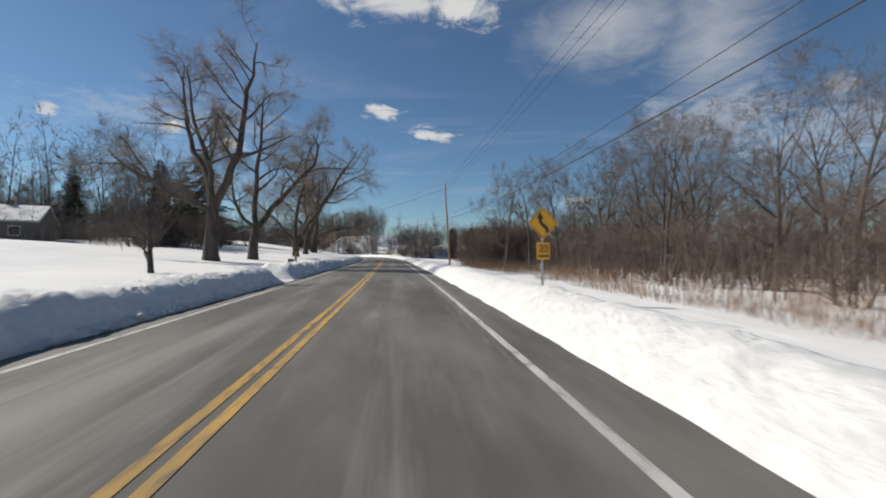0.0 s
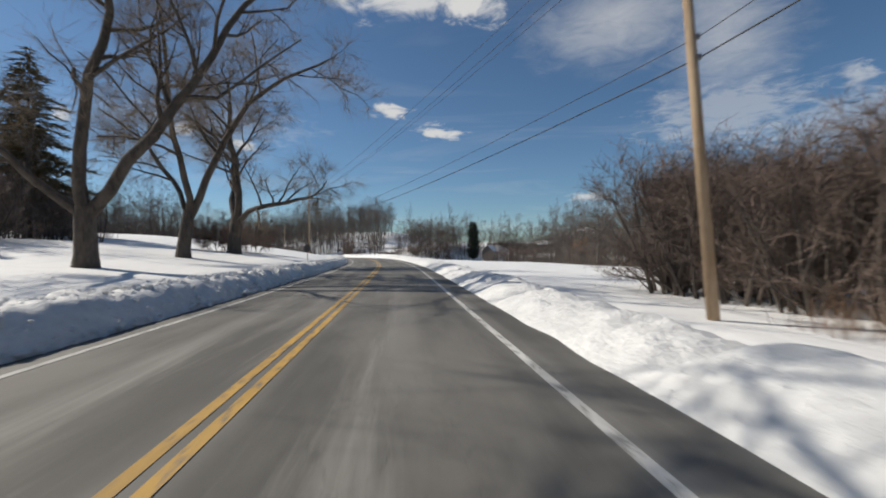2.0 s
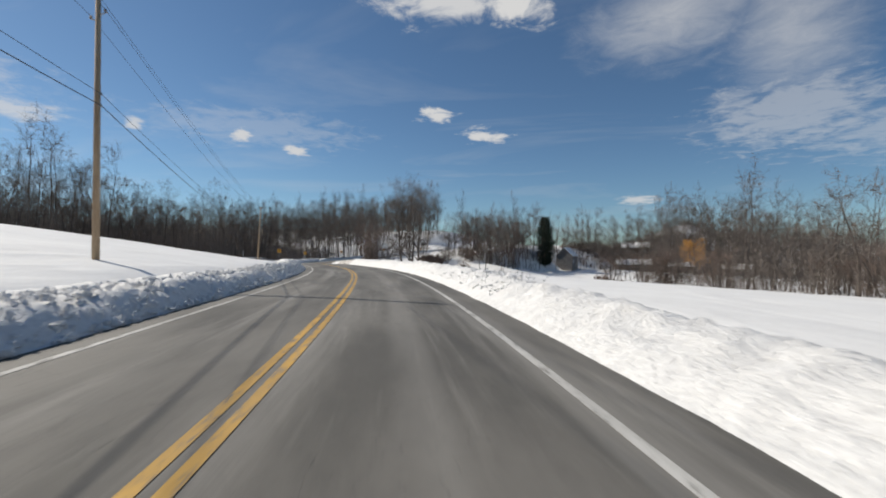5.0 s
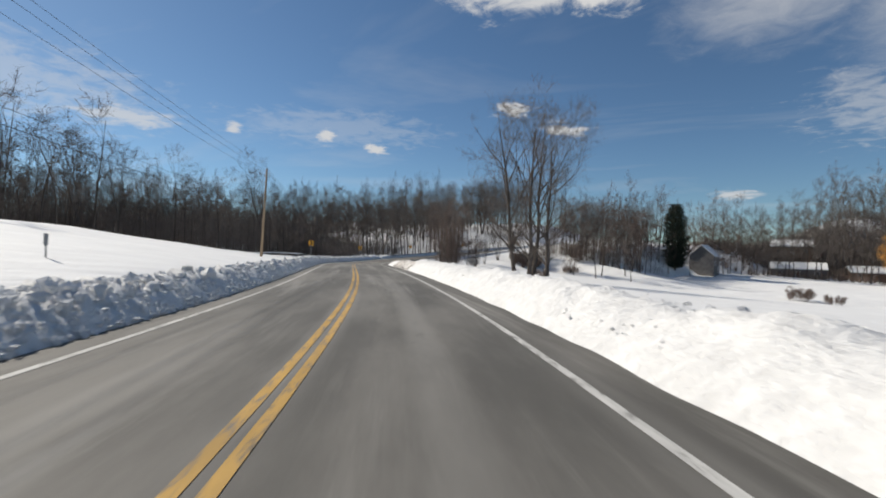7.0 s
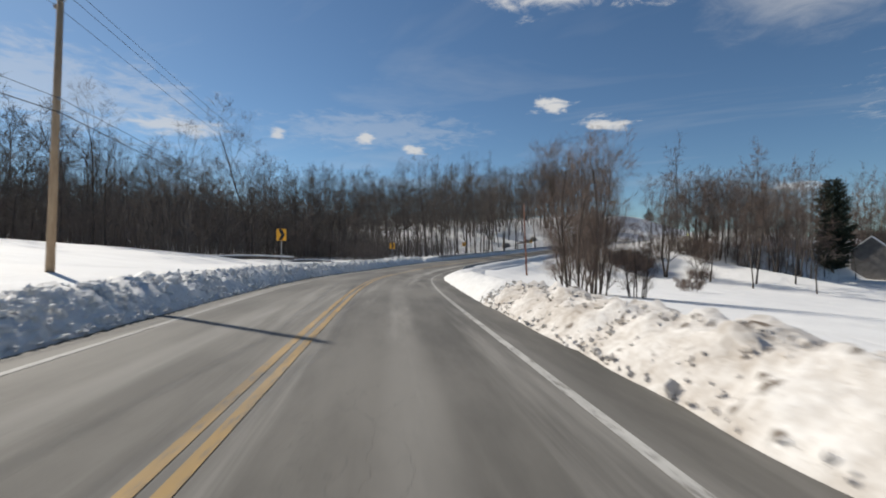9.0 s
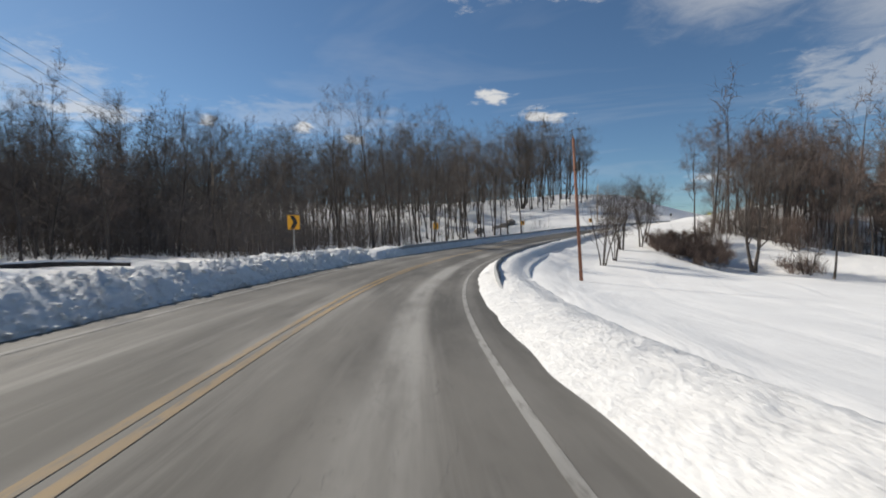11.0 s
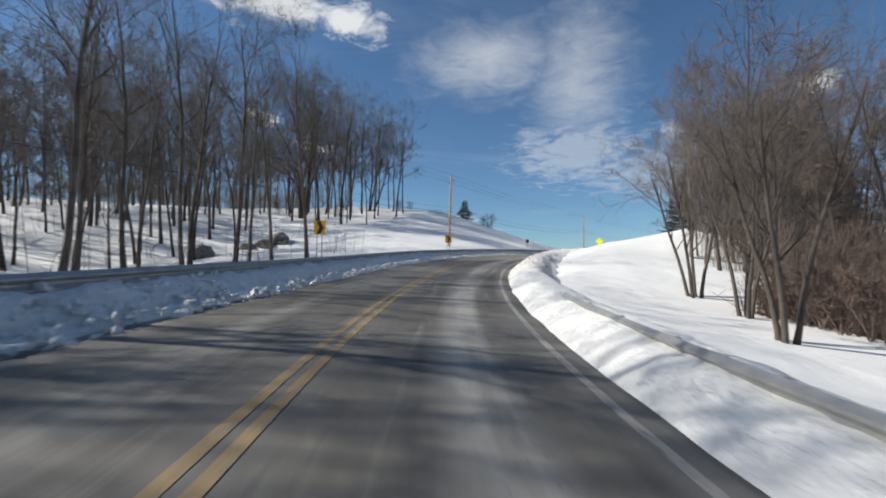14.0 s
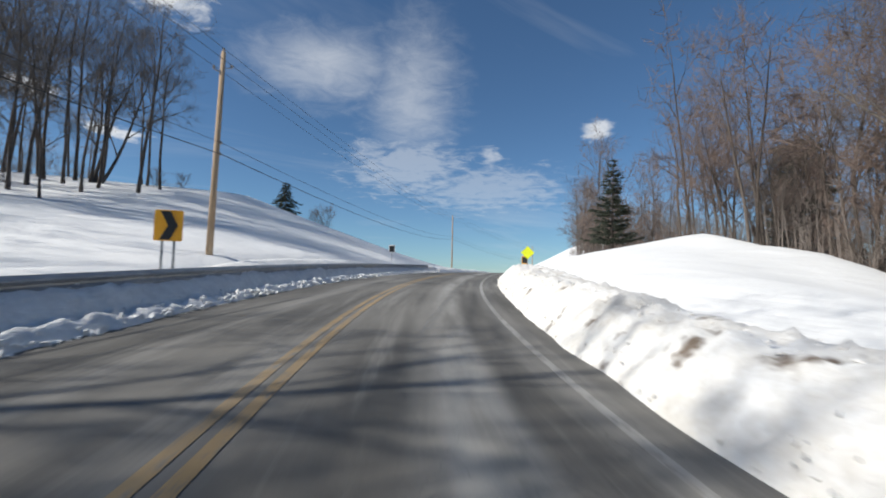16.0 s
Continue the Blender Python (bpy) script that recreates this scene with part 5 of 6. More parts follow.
SIDE_POLE = utility_pole(-56.4, 235.8, 7.9, RED_POLE, "red-brown creosoted utility pole with a drum transformer", True, (-0.5, 0.1))


def cable(a, b, sag, r):
    """A wire that hangs between two points."""
    a, b = np.array(a), np.array(b)
    u = np.linspace(0, 1, 25)[:, None]
    pts = a + (b - a) * u
    pts[:, 2] -= 4 * sag * (u * (1 - u))[:, 0]
    w = Wood()
    w.tube(pts, np.full(25, r), 5)
    tagged(mesh_object("overhead_cable", *w.arrays(), CABLE, smooth=True), "thin black overhead cable between utility poles", "cable", "overhead cables")


for a, b in zip(POLES, POLES[1:]):
    span_ = (a[0] - b[0]).length
    for i, (sag, r) in enumerate(((0.010, 0.009), (0.011, 0.009), (0.012, 0.009), (0.014, 0.010), (0.016, 0.017))):
        cable(a[i], b[i], sag * span_, r)
for i in (0, 3):
    cable(POLES[4][i], SIDE_POLE[i], 0.5, 0.012)

# ---- signs ----


def plate(bm, outline, depth):
    """A flat plate with the outline in its own x-z plane, facing -y."""
    front = [bm.verts.new((x, -depth / 2, z)) for x, z in outline]
    back = [bm.verts.new((x, depth / 2, z)) for x, z in outline]
    bm.faces.new(front)
    bm.faces.new(back[::-1])
    n = len(outline)
    for i in range(n):
        bm.faces.new((front[i], back[i], back[(i + 1) % n], front[(i + 1) % n]))
    bmesh.ops.recalc_face_normals(bm, faces=bm.faces)


def rounded(corners, r, steps=4):
    """An outline with rounded corners."""
    out, n = [], len(corners)
    for i in range(n):
        p, a, b = Vector(corners[i]), Vector(corners[i - 1]), Vector(corners[(i + 1) % n])
        u, v = (a - p).normalized() * r, (b - p).normalized() * r
        for k in range(steps + 1):
            t = k / steps
            q = (p + u) * (1 - t) ** 2 + p * 2 * t * (1 - t) + (p + v) * t * t
            out.append((q.x, q.y))
    return out


def moved(outline, x, z):
    return [(a + x, b + z) for a, b in outline]


def sign_post(root, x, low, high, y=0.03):
    bm = bmesh.new()
    box(bm, (x, y + 0.012, (low + high) / 2), (0.055, 0.012, high - low))
    box(bm, (x - 0.022, y + 0.03, (low + high) / 2), (0.010, 0.034, high - low))
    box(bm, (x + 0.022, y + 0.03, (low + high) / 2), (0.010, 0.034, high - low))
    return part("post", bm, GALVANISED, root, "galvanised steel channel post")


def stand_sign(root, x, y, face_x, face_y, z=None):
    """Stands a sign on the ground, its face to a place."""
    root.location = (x, y, ground_at(x, y) if z is None else z)
    root.rotation_euler = (0, 0, math.atan2(face_y - y, face_x - x) + math.pi / 2)
    return root


def bolts(root, parent, x, zs):
    for z in zs:
        bm = bmesh.new()
        rod(bm, (x, -0.006, z), (x, -0.014, z), 0.011, 0.009, 8)
        part("bolt", bm, GREY_METAL, parent)


def chevron_sign(x, y, centre_z, s_face, posts, w=0.62, h=0.76):
    root = tagged(new("chevron_sign"), "orange chevron sign with black arrow on steel posts", "road sign", "chevron signs round the bend")
    f = road_point(s_face, 0.0)
    stand_sign(root, x, y, float(f[0]), float(f[1]))
    c = centre_z - root.location.z
    bm = bmesh.new()
    plate(bm, moved(rounded([(-w / 2, -h / 2), (w / 2, -h / 2), (w / 2, h / 2), (-w / 2, h / 2)], 0.04), 0, c), 0.006)
    panel = part("panel", bm, ORANGE, root, "orange retroreflective panel")
    bm = bmesh.new()
    a, t, g = w * 0.30, w * 0.36, h * 0.46
    plate(bm, moved([(-a, -g), (-a + t, -g), (a + 0.02, 0), (-a + t, g), (-a, g), (a - t + 0.02, 0)], 0, c), 0.003)
    arrow = part("arrow", bm, SIGN_BLACK, panel, "black chevron arrow")
    arrow.location = (0, -0.006, 0)
    for px in ((-0.13, 0.13) if posts == 2 else (0.0,)):
        sign_post(root, px, -0.5, c + h / 2 - 0.05)
        bolts(root, panel, px, (c - h * 0.33, c + h * 0.33))


chevron_sign(-63.9, 194.5, 2.3, 160, 1)
chevron_sign(-71.5, 223.3, 1.8, 200, 1)
chevron_sign(-72.3, 253.2, 2.35, 232, 1)
chevron_sign(-64.6, 279.0, 3.35, 255, 2)
chevron_sign(-52.9, 297.0, 4.15, 275, 2)


def curve_warning_sign():
    root = tagged(new("curve_warning_sign"), "orange diamond winding-road sign with a 30 speed plaque", "road sign")
    stand_sign(root, 2.55, 12.8, 7.7, -6.5)
    top = 2.25 - root.location.z
    r = 0.465
    bm = bmesh.new()
    plate(bm, moved(rounded([(0, -r), (r, 0), (0, r), (-r, 0)], 0.06), 0, top), 0.006)
    panel = part("panel", bm, ORANGE, root, "orange diamond panel")
    bm = bmesh.new()
    outer = [q for q in rounded([(0, -r + 0.03), (r - 0.03, 0), (0, r - 0.03), (-r + 0.03, 0)], 0.05)]
    inner = [q for q in rounded([(0, -r + 0.05), (r - 0.05, 0), (0, r - 0.05), (-r + 0.05, 0)], 0.05)]
    vo = [bm.verts.new((x, -0.006, z + top)) for x, z in outer]
    vi = [bm.verts.new((x, -0.006, z + top)) for x, z in inner]
    for i in range(len(vo)):
        k = (i + 1) % len(vo)
        bm.faces.new((vo[i], vo[k], vi[k], vi[i]))
    part("border", bm, SIGN_BLACK, panel, "thin black border")
    # winding arrow: an S-shaped band with a head
    bm = bmesh.new()
    u = np.linspace(0, 1, 20)
    cx = 0.12 - 0.22 * (1 / (1 + np.exp(-10 * (u - 0.5))))
    cz = -0.26 + 0.40 * u
    tx, tz = np.gradient(cx), np.gradient(cz)
    ln = np.hypot(tx, tz)
    left = [bm.verts.new((x - 0.045 * b / n, -0.007, z + 0.045 * a / n + top)) for x, z, a, b, n in zip(cx, cz, tx, tz, ln)]
    right = [bm.verts.new((x + 0.045 * b / n, -0.007, z - 0.045 * a / n + top)) for x, z, a, b, n in zip(cx, cz, tx, tz, ln)]
    for i in range(19):
        bm.faces.new((left[i], right[i], right[i + 1], left[i + 1]))
    bm.faces.new([bm.verts.new((x, -0.007, z + top)) for x, z in ((-0.205, 0.13), (0.005, 0.13), (-0.10, 0.30))])
    bmesh.ops.recalc_face_normals(bm, faces=bm.faces)
    part("arrow", bm, SIGN_BLACK, panel, "black winding arrow")
    bm = bmesh.new()
    c = top - r - 0.32
    plate(bm, moved(rounded([(-0.2, -0.24), (0.2, -0.24), (0.2, 0.24), (-0.2, 0.24)], 0.03), 0, c), 0.006)
    plaque = part("plaque", bm, ORANGE, root, "square orange speed plaque")
    text = bpy.data.curves.new("digits", "FONT")
    text.body, text.size, text.align_x, text.align_y, text.extrude = "30", 0.30, "CENTER", "CENTER", 0.002
    text.materials.append(SIGN_BLACK)
    digits = new("digits", text)
    digits.parent = plaque
    digits.matrix_basis = pose(0, -0.008, c + 0.06, 90, 0, 0)
    for k in range(4):
        bm = bmesh.new()
        plate(bm, moved([(-0.03, -0.03), (0.03, -0.03), (0.03, 0.03), (-0.03, 0.03)], -0.12 + 0.08 * k, c - 0.14), 0.002)
        part("lettering", bm, SIGN_BLACK, plaque).location = (0, -0.006, 0)
    sign_post(root, 0.0, -0.5, top + r - 0.1)
    bolts(root, panel, 0.0, (top - 0.4, top + 0.42))


curve_warning_sign()


def small_sign(name, label, category, x, y, centre_z, outline, mat, face, low=-0.5, back=None):
    root = tagged(new(name), label, category)
    stand_sign(root, x, y, *face)
    c = centre_z - root.location.z
    bm = bmesh.new()
    plate(bm, moved(outline, 0, c), 0.006)
    panel = part("panel", bm, mat, root)
    if back:
        bm = bmesh.new()
        plate(bm, moved([(a * 0.8, b * 0.8) for a, b in outline], 0, c), 0.003)
        part("legend", bm, back, panel).location = (0, -0.006, 0)
    sign_post(root, 0.0, low, c + max(b for _a, b in outline) - 0.04)
    return root


octagon = [(0.38 * math.cos(radians(22.5 + 45 * i)), 0.38 * math.sin(radians(22.5 + 45 * i))) for i in range(8)]
small_sign("stop_sign", "octagonal sign seen from its dark weathered back", "road sign", -19.9, 85.3, 1.85, octagon, DARK_METAL, (-27.7, 56.0))
small_sign("speed_sign", "small white rectangular road sign on a post", "road sign", -33.0, 323.0, 5.96, rounded([(-0.3, -0.38), (0.3, -0.38), (0.3, 0.38), (-0.3, 0.38)], 0.04), SIGN_WHITE, (-50.0, 290.0), back=SIGN_BLACK)
small_sign("pedestrian_sign", "fluorescent yellow-green diamond warning sign", "road sign", -28.3, 309.4, 5.25, rounded([(0, -0.52), (0.52, 0), (0, 0.52), (-0.52, 0)], 0.05), FLUORESCENT, (-50.0, 285.0))
small_sign("warning_sign", "small orange warning sign beyond the crest", "road sign", -22.5, 315.6, 5.1, rounded([(-0.3, -0.38), (0.3, -0.38), (0.3, 0.38), (-0.3, 0.38)], 0.04), ORANGE, (-45.0, 290.0), back=SIGN_BLACK)
small_sign("field_marker", "small weathered marker board in the field", "marker", -44.5, 150.2, ground_at(-44.5, 150.2) + 0.62, rounded([(-0.06, -0.2), (0.06, -0.2), (0.06, 0.2), (-0.06, 0.2)], 0.02), GREY_METAL, (-28.0, 138.0))


def mailbox(x, y, turn, length, label):
    """A round-topped steel mailbox on its own post."""
    root = tagged(new("mailbox"), label, "mailbox", "mailboxes by the driveway")
    root.location = (x, y, ground_at(x, y))
    root.rotation_euler = (0, 0, turn)
    top = 0.58
    bm = bmesh.new()
    box(bm, (0, 0, 0.1), (0.10, 0.10, 1.2), 0.008)
    part("post", bm, POLE_WOOD, root, "weathered wooden post")
    bm = bmesh.new()
    prof = [(-0.09, 0.0), (0.09, 0.0), (0.09, 0.14)] + [(0.09 * math.cos(a), 0.14 + 0.09 * math.sin(a)) for a in np.linspace(0.3, math.pi - 0.3, 7)] + [(-0.09, 0.14)]
    a = [bm.verts.new((-length / 2, u, top + v)) for u, v in prof]
    b = [bm.verts.new((length / 2, u, top + v)) for u, v in prof]
    bm.faces.new(a)
    bm.faces.new(b[::-1])
    for i in range(len(prof)):
        k = (i + 1) % len(prof)
        bm.faces.new((a[i], b[i], b[k], a[k]))
    bmesh.ops.recalc_face_normals(bm, faces=bm.faces)
    body = part("box", bm, DARK_METAL, root, "dark round-topped steel box")
    bm = bmesh.new()
    box(bm, (length / 2 + 0.012, 0, top + 0.11), (0.012, 0.17, 0.20), 0.003)
    part("door", bm, DARK_METAL, body)
    bm = bmesh.new()
    box(bm, (0.02, -0.10, top + 0.22), (0.03, 0.006, 0.16), 0.0)
    part("flag", bm, GREY_METAL, body)


mailbox(-11.75, 32.6, 0.25, 0.42, "dark steel mailbox behind the snowbank")
mailbox(-11.25, 33.5, -0.1, 0.54, "dark steel mailbox beside a wooden post")
bm = bmesh.new()
box(bm, (0, 0, 0.45), (0.12, 0.12, 2.1), 0.01)
box(bm, (0, 0, 1.505), (0.14, 0.14, 0.03), 0.006)
marker = part("wooden_post", bm, POLE_WOOD, None)
marker.location = (-11.6, 33.2, ground_at(-11.6, 33.2) - 0.12)
tagged(marker, "weathered wooden post between two mailboxes", "post")

# ---- guard rails ----


def guard_rail(s0, s1, off, top, side, label, ends_down):
    """A W-beam rail on posts along the road; off is measured from the centre line."""
    root = tagged(new("guard_rail"), label, "guard rail")
    s = np.arange(s0, s1 + 0.1, 0.75)
    d = along(CENTRE, s) + off
    drop = np.zeros(len(s))
    if ends_down:
        drop = 0.5 * np.clip(1 - (s - s0) / 5.0, 0, 1)
    prof = [(0.000, 0.00), (0.012, -0.010), (0.075, -0.055), (0.082, -0.085), (0.020, -0.140), (0.020, -0.172), (0.082, -0.227), (0.075, -0.257), (0.012, -0.302), (0.0, -0.312)]
    n = len(prof)
    v = []
    for across, down in prof + [(a - 0.006, b) for a, b in prof[::-1]]:
        p = road_point(s, d - side * across)
        p[:, 2] += top + down - drop
        v.append(p)
    v = np.stack(v, 1)
    m = 2 * n
    f = []
    for i in range(len(s) - 1):
        for j in range(m):
            f.append([i * m + j, i * m + (j + 1) % m, (i + 1) * m + (j + 1) % m, (i + 1) * m + j])
    mesh_object("beam", v.reshape(-1, 3), f, GALVANISED, root, "weathered galvanised W-beam")
    bm = bmesh.new()
    box(bm, (0, 0, 0), (0.14, 0.11, 1.15), 0.008)
    me = bpy.data.meshes.new("post")
    bm.to_mesh(me)
    bm.free()
    me.materials.append(GREY_METAL)
    for q in np.arange(s0 + (5.5 if ends_down else 1.5), s1, 1.9):
        p = road_point(q, float(along(CENTRE, q)) + off + side * 0.085)
        ob = new("post", me)
        ob.parent = root
        ob.location = (p[0], p[1], p[2] + top - 0.60)
        ob.rotation_euler = (0, 0, float(np.interp(q, LINE_S, LINE_H)))
    return root


guard_rail(243, 341, LANE_L - 0.95, 0.74, -1, "long galvanised guard rail half buried in snow", True)
guard_rail(225, 276, LANE_R + 1.25, 0.51, 1, "galvanised guard rail round the inside of the bend", True)

# ---- houses in the valley ----


def house(x, y, turn, length, width, wall_h, roof_h, siding, label, windows=3, sink=0.2, chimney=True):
    root = tagged(new("house"), label, "house", "houses in the valley")
    root.location = (x, y, ground_at(x, y) - sink)
    root.rotation_euler = (0, 0, turn)
    bm = bmesh.new()
    box(bm, (0, 0, wall_h / 2 - 0.5), (length, width, wall_h + 1.0))
    for sx in (-1, 1):
        a = [bm.verts.new((sx * length / 2, yy, zz)) for yy, zz in ((-width / 2, wall_h), (width / 2, wall_h), (0, wall_h + roof_h))]
        b = [bm.verts.new((sx * (length / 2 - 0.2), yy, zz)) for yy, zz in ((-width / 2, wall_h), (width / 2, wall_h), (0, wall_h + roof_h))]
        bm.faces.new(a)
        bm.faces.new(b)
        for i in range(3):
            bm.faces.new((a[i], a[(i + 1) % 3], b[(i + 1) % 3], b[i]))
    bmesh.ops.recalc_face_normals(bm, faces=bm.faces)
    part("wall", bm, siding, root)
    bm = bmesh.new()
    snow_bm = bmesh.new()
    for target, lift, thick, over in ((bm, 0.02, 0.16, 0.45), (snow_bm, 0.19, 0.22, 0.40)):
        for sy in (-1, 1):
            pts = []
            for sx in (-1, 1):
                for t in (0.0, 1.0):
                    yy = sy * (width / 2 + over) * t
                    zz = wall_h + roof_h - (roof_h / (width / 2)) * (width / 2 + over) * t + lift
                    pts.append((sx * (length / 2 + over), yy, zz))
            lo = [target.verts.new(q) for q in pts]
            hi = [target.verts.new((q[0], q[1], q[2] + thick)) for q in pts]
            for quad in ((0, 1, 3, 2),):
                target.faces.new([hi[i] for i in quad])
                target.faces.new([lo[i] for i in quad][::-1])
            for i, j in ((0, 1), (1, 3), (3, 2), (2, 0)):
                target.faces.new((lo[i], lo[j], hi[j], hi[i]))
        bmesh.ops.recalc_face_normals(target, faces=target.faces)
    roof = part("roof", bm, GREY_METAL, root, "dark shingled roof")
    part("snow_cover", snow_bm, SNOW, roof, "thick white snow on the roof")
    if chimney:
        bm = bmesh.new()
        box(bm, (length * 0.2, 0.3, wall_h + roof_h + 0.35), (0.7, 0.7, 1.5), 0.03)
        part("chimney", bm, BROWN_SIDING, roof, "brick chimney")
    for sy in (-1, 1):
        for i in range(windows):
            wx = -length / 2 + length * (i + 0.5) / windows
            door = i == windows // 2 and sy < 0
            bm = bmesh.new()
            w_, h_, cz = (0.95, 2.0, 1.05) if door else (1.1, 1.2, wall_h * 0.55)
            for dx, dz, sxw, szh in ((0, h_ / 2 + 0.05, w_ + 0.2, 0.1), (0, -h_ / 2 - 0.05, w_ + 0.2, 0.1), (-w_ / 2 - 0.05, 0, 0.1, h_), (w_ / 2 + 0.05, 0, 0.1, h_)):
                box(bm, (wx + dx, sy * (width / 2 + 0.03), cz + dz), (sxw, 0.08, szh))
            holder = part("door" if door else "window", bm, SIGN_WHITE, root, "white trim frame")
            bm = bmesh.new()
            box(bm, (wx, sy * (width / 2 + 0.012), cz), (w_, 0.03, h_))
            part("panel" if door else "pane", bm, BROWN_SIDING if door else WINDOW_GLASS, holder)
    return root


house(43.0, 327.0, -0.30, 15, 8.5, 2.9, 2.0, GREY_SIDING, "low grey house with snow-covered roof")
house(67.4, 333.2, -0.25, 13, 8.0, 2.8, 1.9, BROWN_SIDING, "low brown house with snow-covered roof")
house(87.0, 328.0, -0.35, 13, 8.0, 2.8, 2.2, GREY_SIDING, "grey house with snow-covered roof")
house(50.5, 352.5, -0.3, 13, 9.0, 4.2, 2.4, BROWN_SIDING, "brown house up the slope under snow")
house(10.2, 308.3, 1.15, 8.5, 7.0, 5.6, 3.2, GREY_SIDING, "tall dark shed with snowy roof beside a spruce", 2, chimney=False)
house(-66.0, 62.0, 0.5, 14, 9.0, 2.8, 2.2, GREY_SIDING, "low grey house with snowy roof among trees")
house(-63.0, 45.0, 0.3, 11, 8.0, 2.7, 2.0, GREY_SIDING, "grey outbuilding with snowy roof among trees", 2, chimney=False)

# ---- rocks ----


def boulder(name, x, y, size, seed, label):
    bm = bmesh.new()
    bmesh.ops.create_icosphere(bm, subdivisions=3, radius=1.0)
    for v in bm.verts:
        n1 = noise.noise(v.co * 0.9 + Vector((seed, 0, 0)))
        n2 = noise.noise(v.co * 2.6 + Vector((0, seed, 0)))
        v.co *= 1 + 0.38 * n1 + 0.14 * n2
        v.co = Vector((v.co.x * size[0], v.co.y * size[1], v.co.z * size[2]))
    me = bpy.data.meshes.new(name)
    bm.to_mesh(me)
    bm.free()
    me.materials.append(ROCK)
    ob = new(name, me)
    ob.location = (x, y, ground_at(x, y) + size[2] * 0.25)
    ob.rotation_euler = (0, 0, seed)
    return tagged(ob, label, "rock", "boulders on the slope")


boulder("boulder", -75.6, 298.7, (1.5, 1.0, 0.95), 1.3, "brown-grey boulder half buried in snow")
boulder("boulder", -71.7, 309.0, (1.5, 1.0, 0.8), 2.1, "dark boulder half buried in snow")
boulder("boulder", -73.4, 308.0, (1.0, 0.8, 0.6), 3.7, "dark boulder half buried in snow")
boulder("boulder", -70.2, 310.4, (1.3, 0.9, 0.9), 4.9, "large dark boulder half buried in snow")



def fallen_log(x, y, turn, length, r):
    """A trunk lying in the snow, with a strip of snow along its top."""
    root = tagged(new("fallen_log"), "fallen tree trunk topped with snow at the wood's edge", "log", "fallen logs")
    root.location = (x, y, ground_at(x, y) + r * 0.7)
    root.rotation_euler = (0, 0, turn)
    u = np.linspace(-0.5, 0.5, 9)
    line = np.stack([u * length, 0.12 * np.sin(u * 5 + x), 0.10 * np.cos(u * 4)], 1)
    w = Wood()
    w.tube(line, r * (1.0 - 0.45 * (u + 0.5)), 8)
    for k in (2, 4, 6):
        w.spikes(line[k:k + 1], line[k:k + 1] + np.array([[0.5, 0.9 * (-1) ** k, 0.7]]), r * 0.3)
    mesh_object("trunk", *w.arrays(), BARK, root, smooth=True)
    cap = Wood()
    cap.tube(line + np.array([0, 0, r * 0.75]), r * 0.62 * (1.0 - 0.45 * (u + 0.5)) * (1 + 0.25 * np.sin(u * 23 + y)), 7)
    mesh_object("snow_cover", *cap.arrays(), SNOW, root, "white snow along its top", smooth=True)


for x, y, turn, length, r in ((-79.0, 206.5, 0.5, 9.0, 0.24), (-83.5, 212.0, 0.2, 7.5, 0.2), (-80.5, 217.5, 0.9, 6.0, 0.17), (-72.4, 268.0, 1.9, 5.0, 0.16)):
    fallen_log(x, y, turn, length, r)

# ---- loose frozen chunks on and below the banks ----
rng_c = np.random.default_rng(5)
bm = bmesh.new()
bmesh.ops.create_icosphere(bm, subdivisions=1, radius=1.0)
ICO_V = np.array([v.co[:] for v in bm.verts])
ICO_F = np.array([[v.index for v in f.verts] for f in bm.faces])
bm.free()


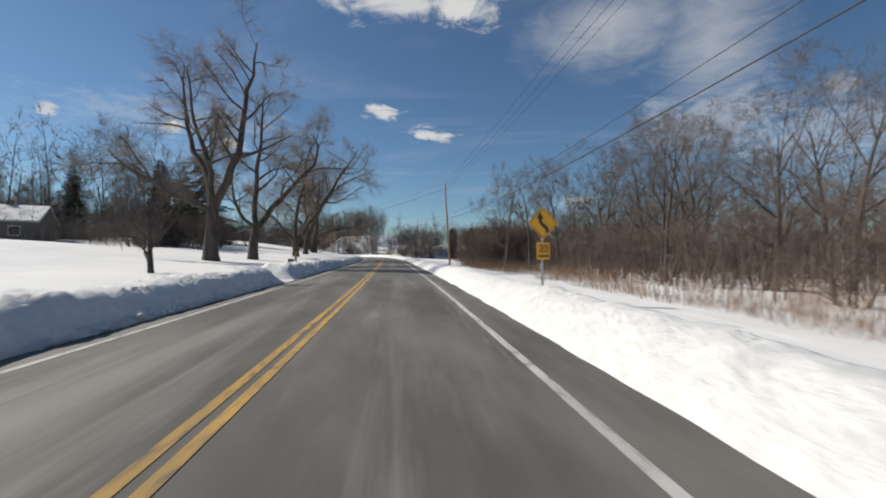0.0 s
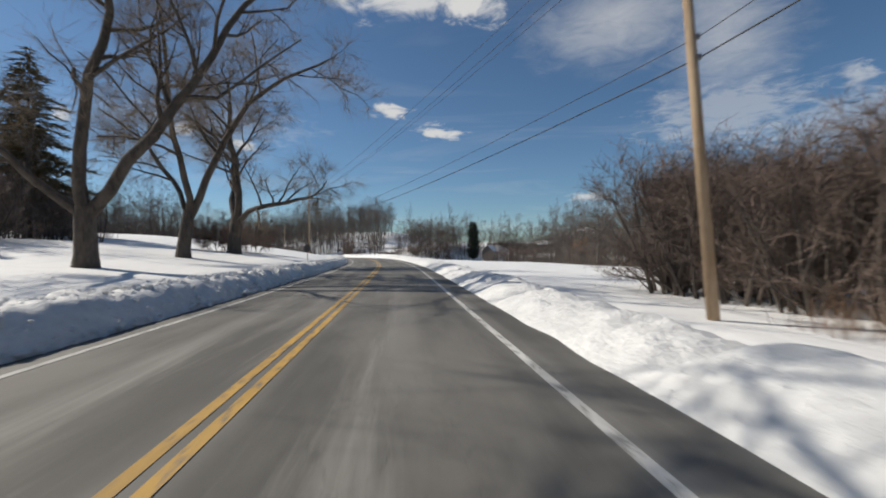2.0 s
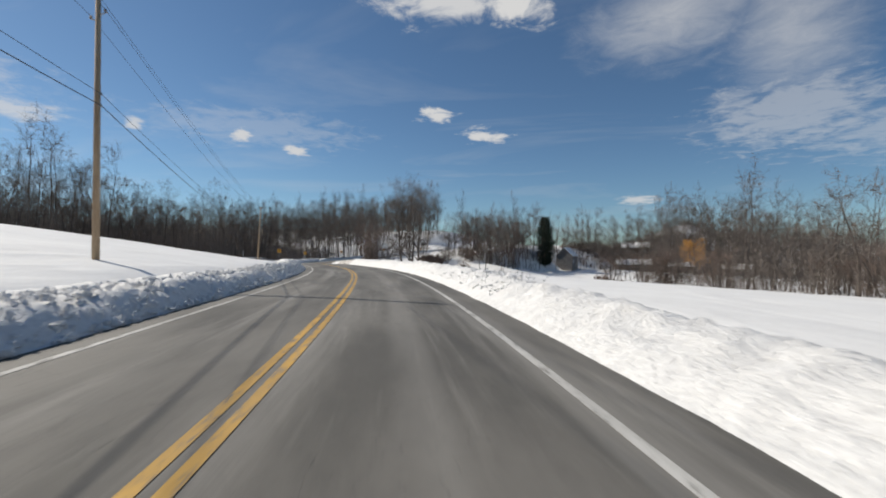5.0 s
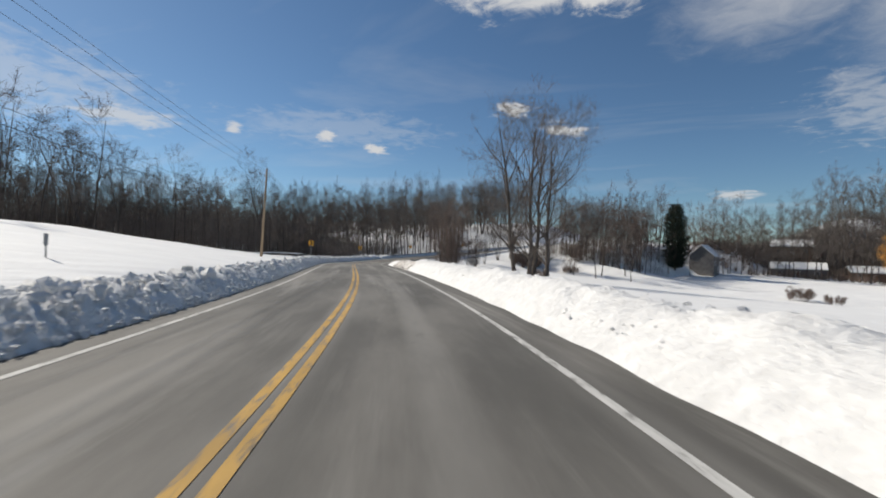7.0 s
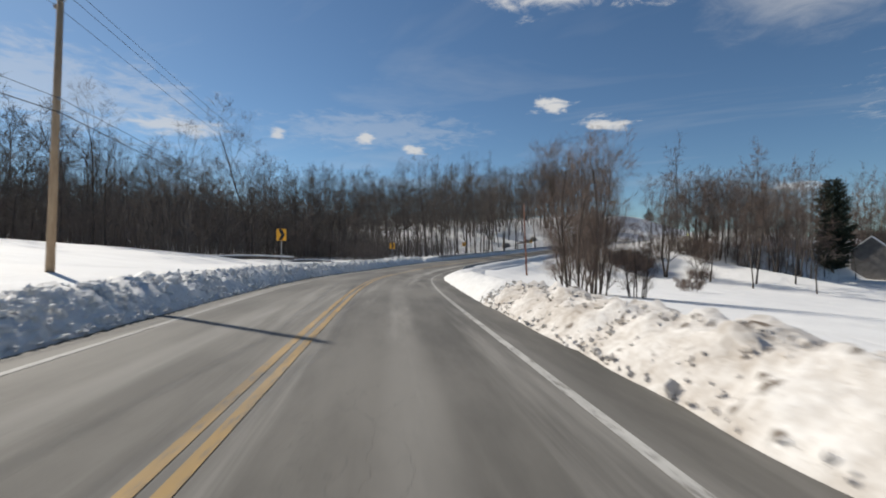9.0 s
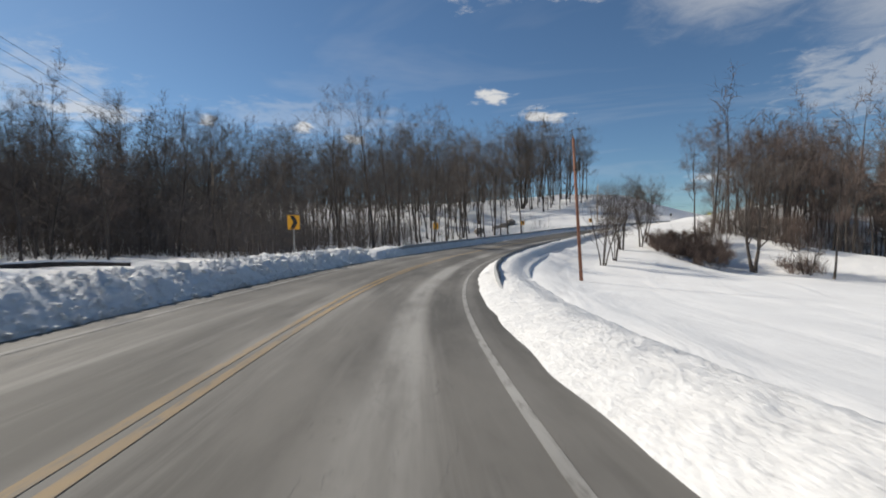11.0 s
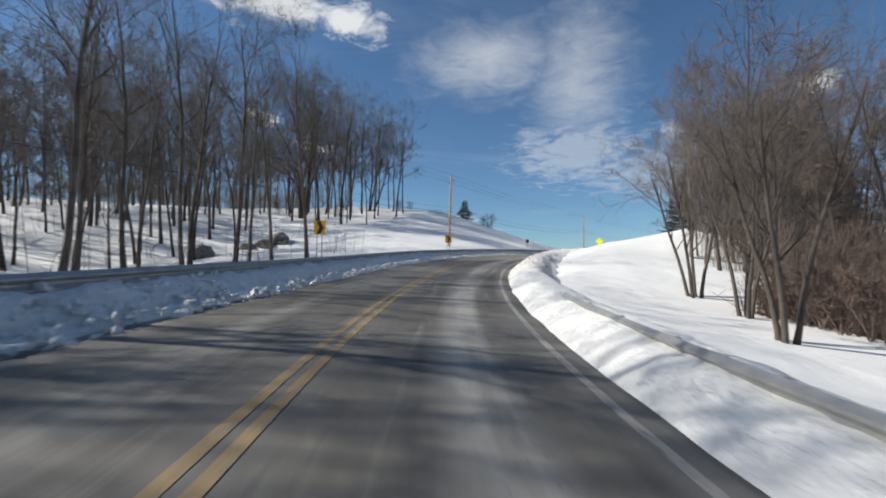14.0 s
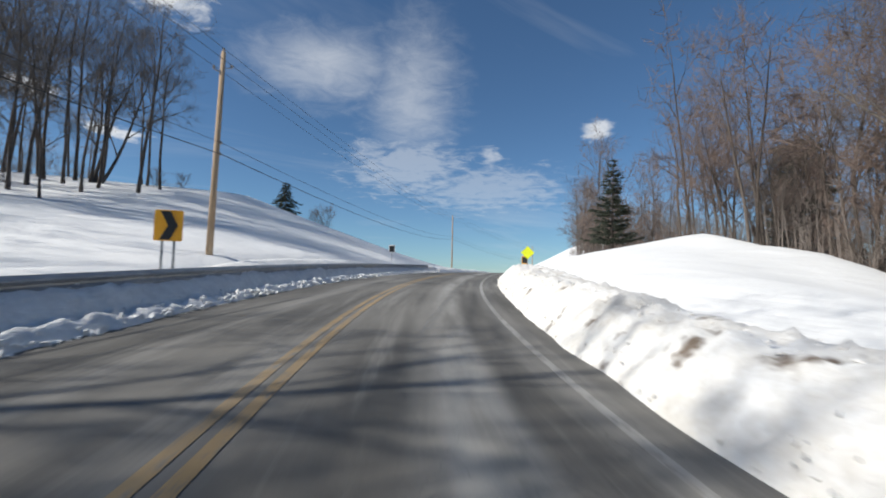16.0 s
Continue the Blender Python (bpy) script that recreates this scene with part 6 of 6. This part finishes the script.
def chunks(name, n, s_range, side, foot, across, size, mat, label, lift):
    """Broken lumps of snow strewn along a bank. across: how far out from the foot; lift: bank height by that distance."""
    s = rng_c.uniform(*s_range, n)
    a = across[0] + (across[1] - across[0]) * rng_c.random(n) ** 1.3
    p = road_point(s, foot(s) + side * a)
    p[:, 2] += np.interp(a, *lift) + rng_c.normal(-0.02, 0.03, n)
    r = np.minimum(size * rng_c.lognormal(0, 0.38, n), size * 1.9)
    squash = rng_c.uniform(0.55, 1.25, (n, 1, 3))
    jag = 1 + rng_c.normal(0, 0.30, (n, len(ICO_V), 1))
    v = p[:, None] + ICO_V[None] * jag * squash * r[:, None, None]
    f = (ICO_F[None] + (np.arange(n) * len(ICO_V))[:, None, None]).reshape(-1, 3)
    tagged(mesh_object(name, v.reshape(-1, 3), f, mat), label, "snow", kind="stuff")


CHUNKS = [
    (2200, (-8, 20), -1, (-0.05, 0.6), 0.045, [0, 0.35, 0.6], [0.03, 0.35, 0.6]),
    (4200, (26, 130), -1, (-0.05, 0.7), 0.05, [0, 0.35, 0.7], [0.03, 0.35, 0.58]),
    (5200, (26, 135), -1, (0.7, 2.4), 0.04, [0, 0.7, 1.4, 2.4], [0.3, 0.62, 0.62, 0.5]),
    (13000, (132, 241), -1, (-0.05, 1.8), 0.04, [0, 0.4, 0.9, 1.8], [0.03, 0.38, 0.68, 0.66]),
    (2600, (268, 342), -1, (-0.46, 0.1), 0.045, [-0.45, -0.2, 0.1], [0.0, 0.14, 0.12]),
    (500, (243, 268), -1, (-0.14, 0.1), 0.04, [0, 0.1], [0.0, 0.08]),
    (700, (132, 241), -1, (0.45, 1.25), 0.10, [0.45, 0.8, 1.25], [0.46, 0.66, 0.70]),
    (260, (26, 130), -1, (0.4, 1.1), 0.085, [0.4, 0.7, 1.1], [0.42, 0.58, 0.62]),
    (900, (243, 275), -1, (0.05, 0.55), 0.05, [0, 0.3, 0.55], [0.1, 0.4, 0.55]),
    (900, (249, 320), -1, (0.5, 1.6), 0.035, [0, 0.5, 1.6], [0.4, 0.52, 0.5]),
    (2200, (118, 180), 1, (0.3, 2.4), 0.026, [0, 0.6, 1.3, 2.4], [0.02, 0.36, 0.6, 0.62]),
]
for n, reach, side, across, size, outs, ups in CHUNKS:
    chunks("snow_chunks", n, reach, side, left_foot if side < 0 else right_foot, across, size, PLOWED, "broken frozen chunks strewn over the bank", (outs, ups))
chunks("gritty_chunks", 800, (178.5, 192), 1, right_foot, (0.0, 1.2), 0.03, DIRTY, "chunks of snow brown with grit", ([0, 0.5, 1.0, 1.6], [0.02, 0.32, 0.6, 0.58]))
chunks("gritty_chunks", 1500, (288, 330), 1, right_foot, (0.0, 1.2), 0.02, GRIMY, "gritty lumps on the snowbank", ([0, 0.5, 1.0, 1.2], [0.02, 0.4, 0.78, 0.82]))
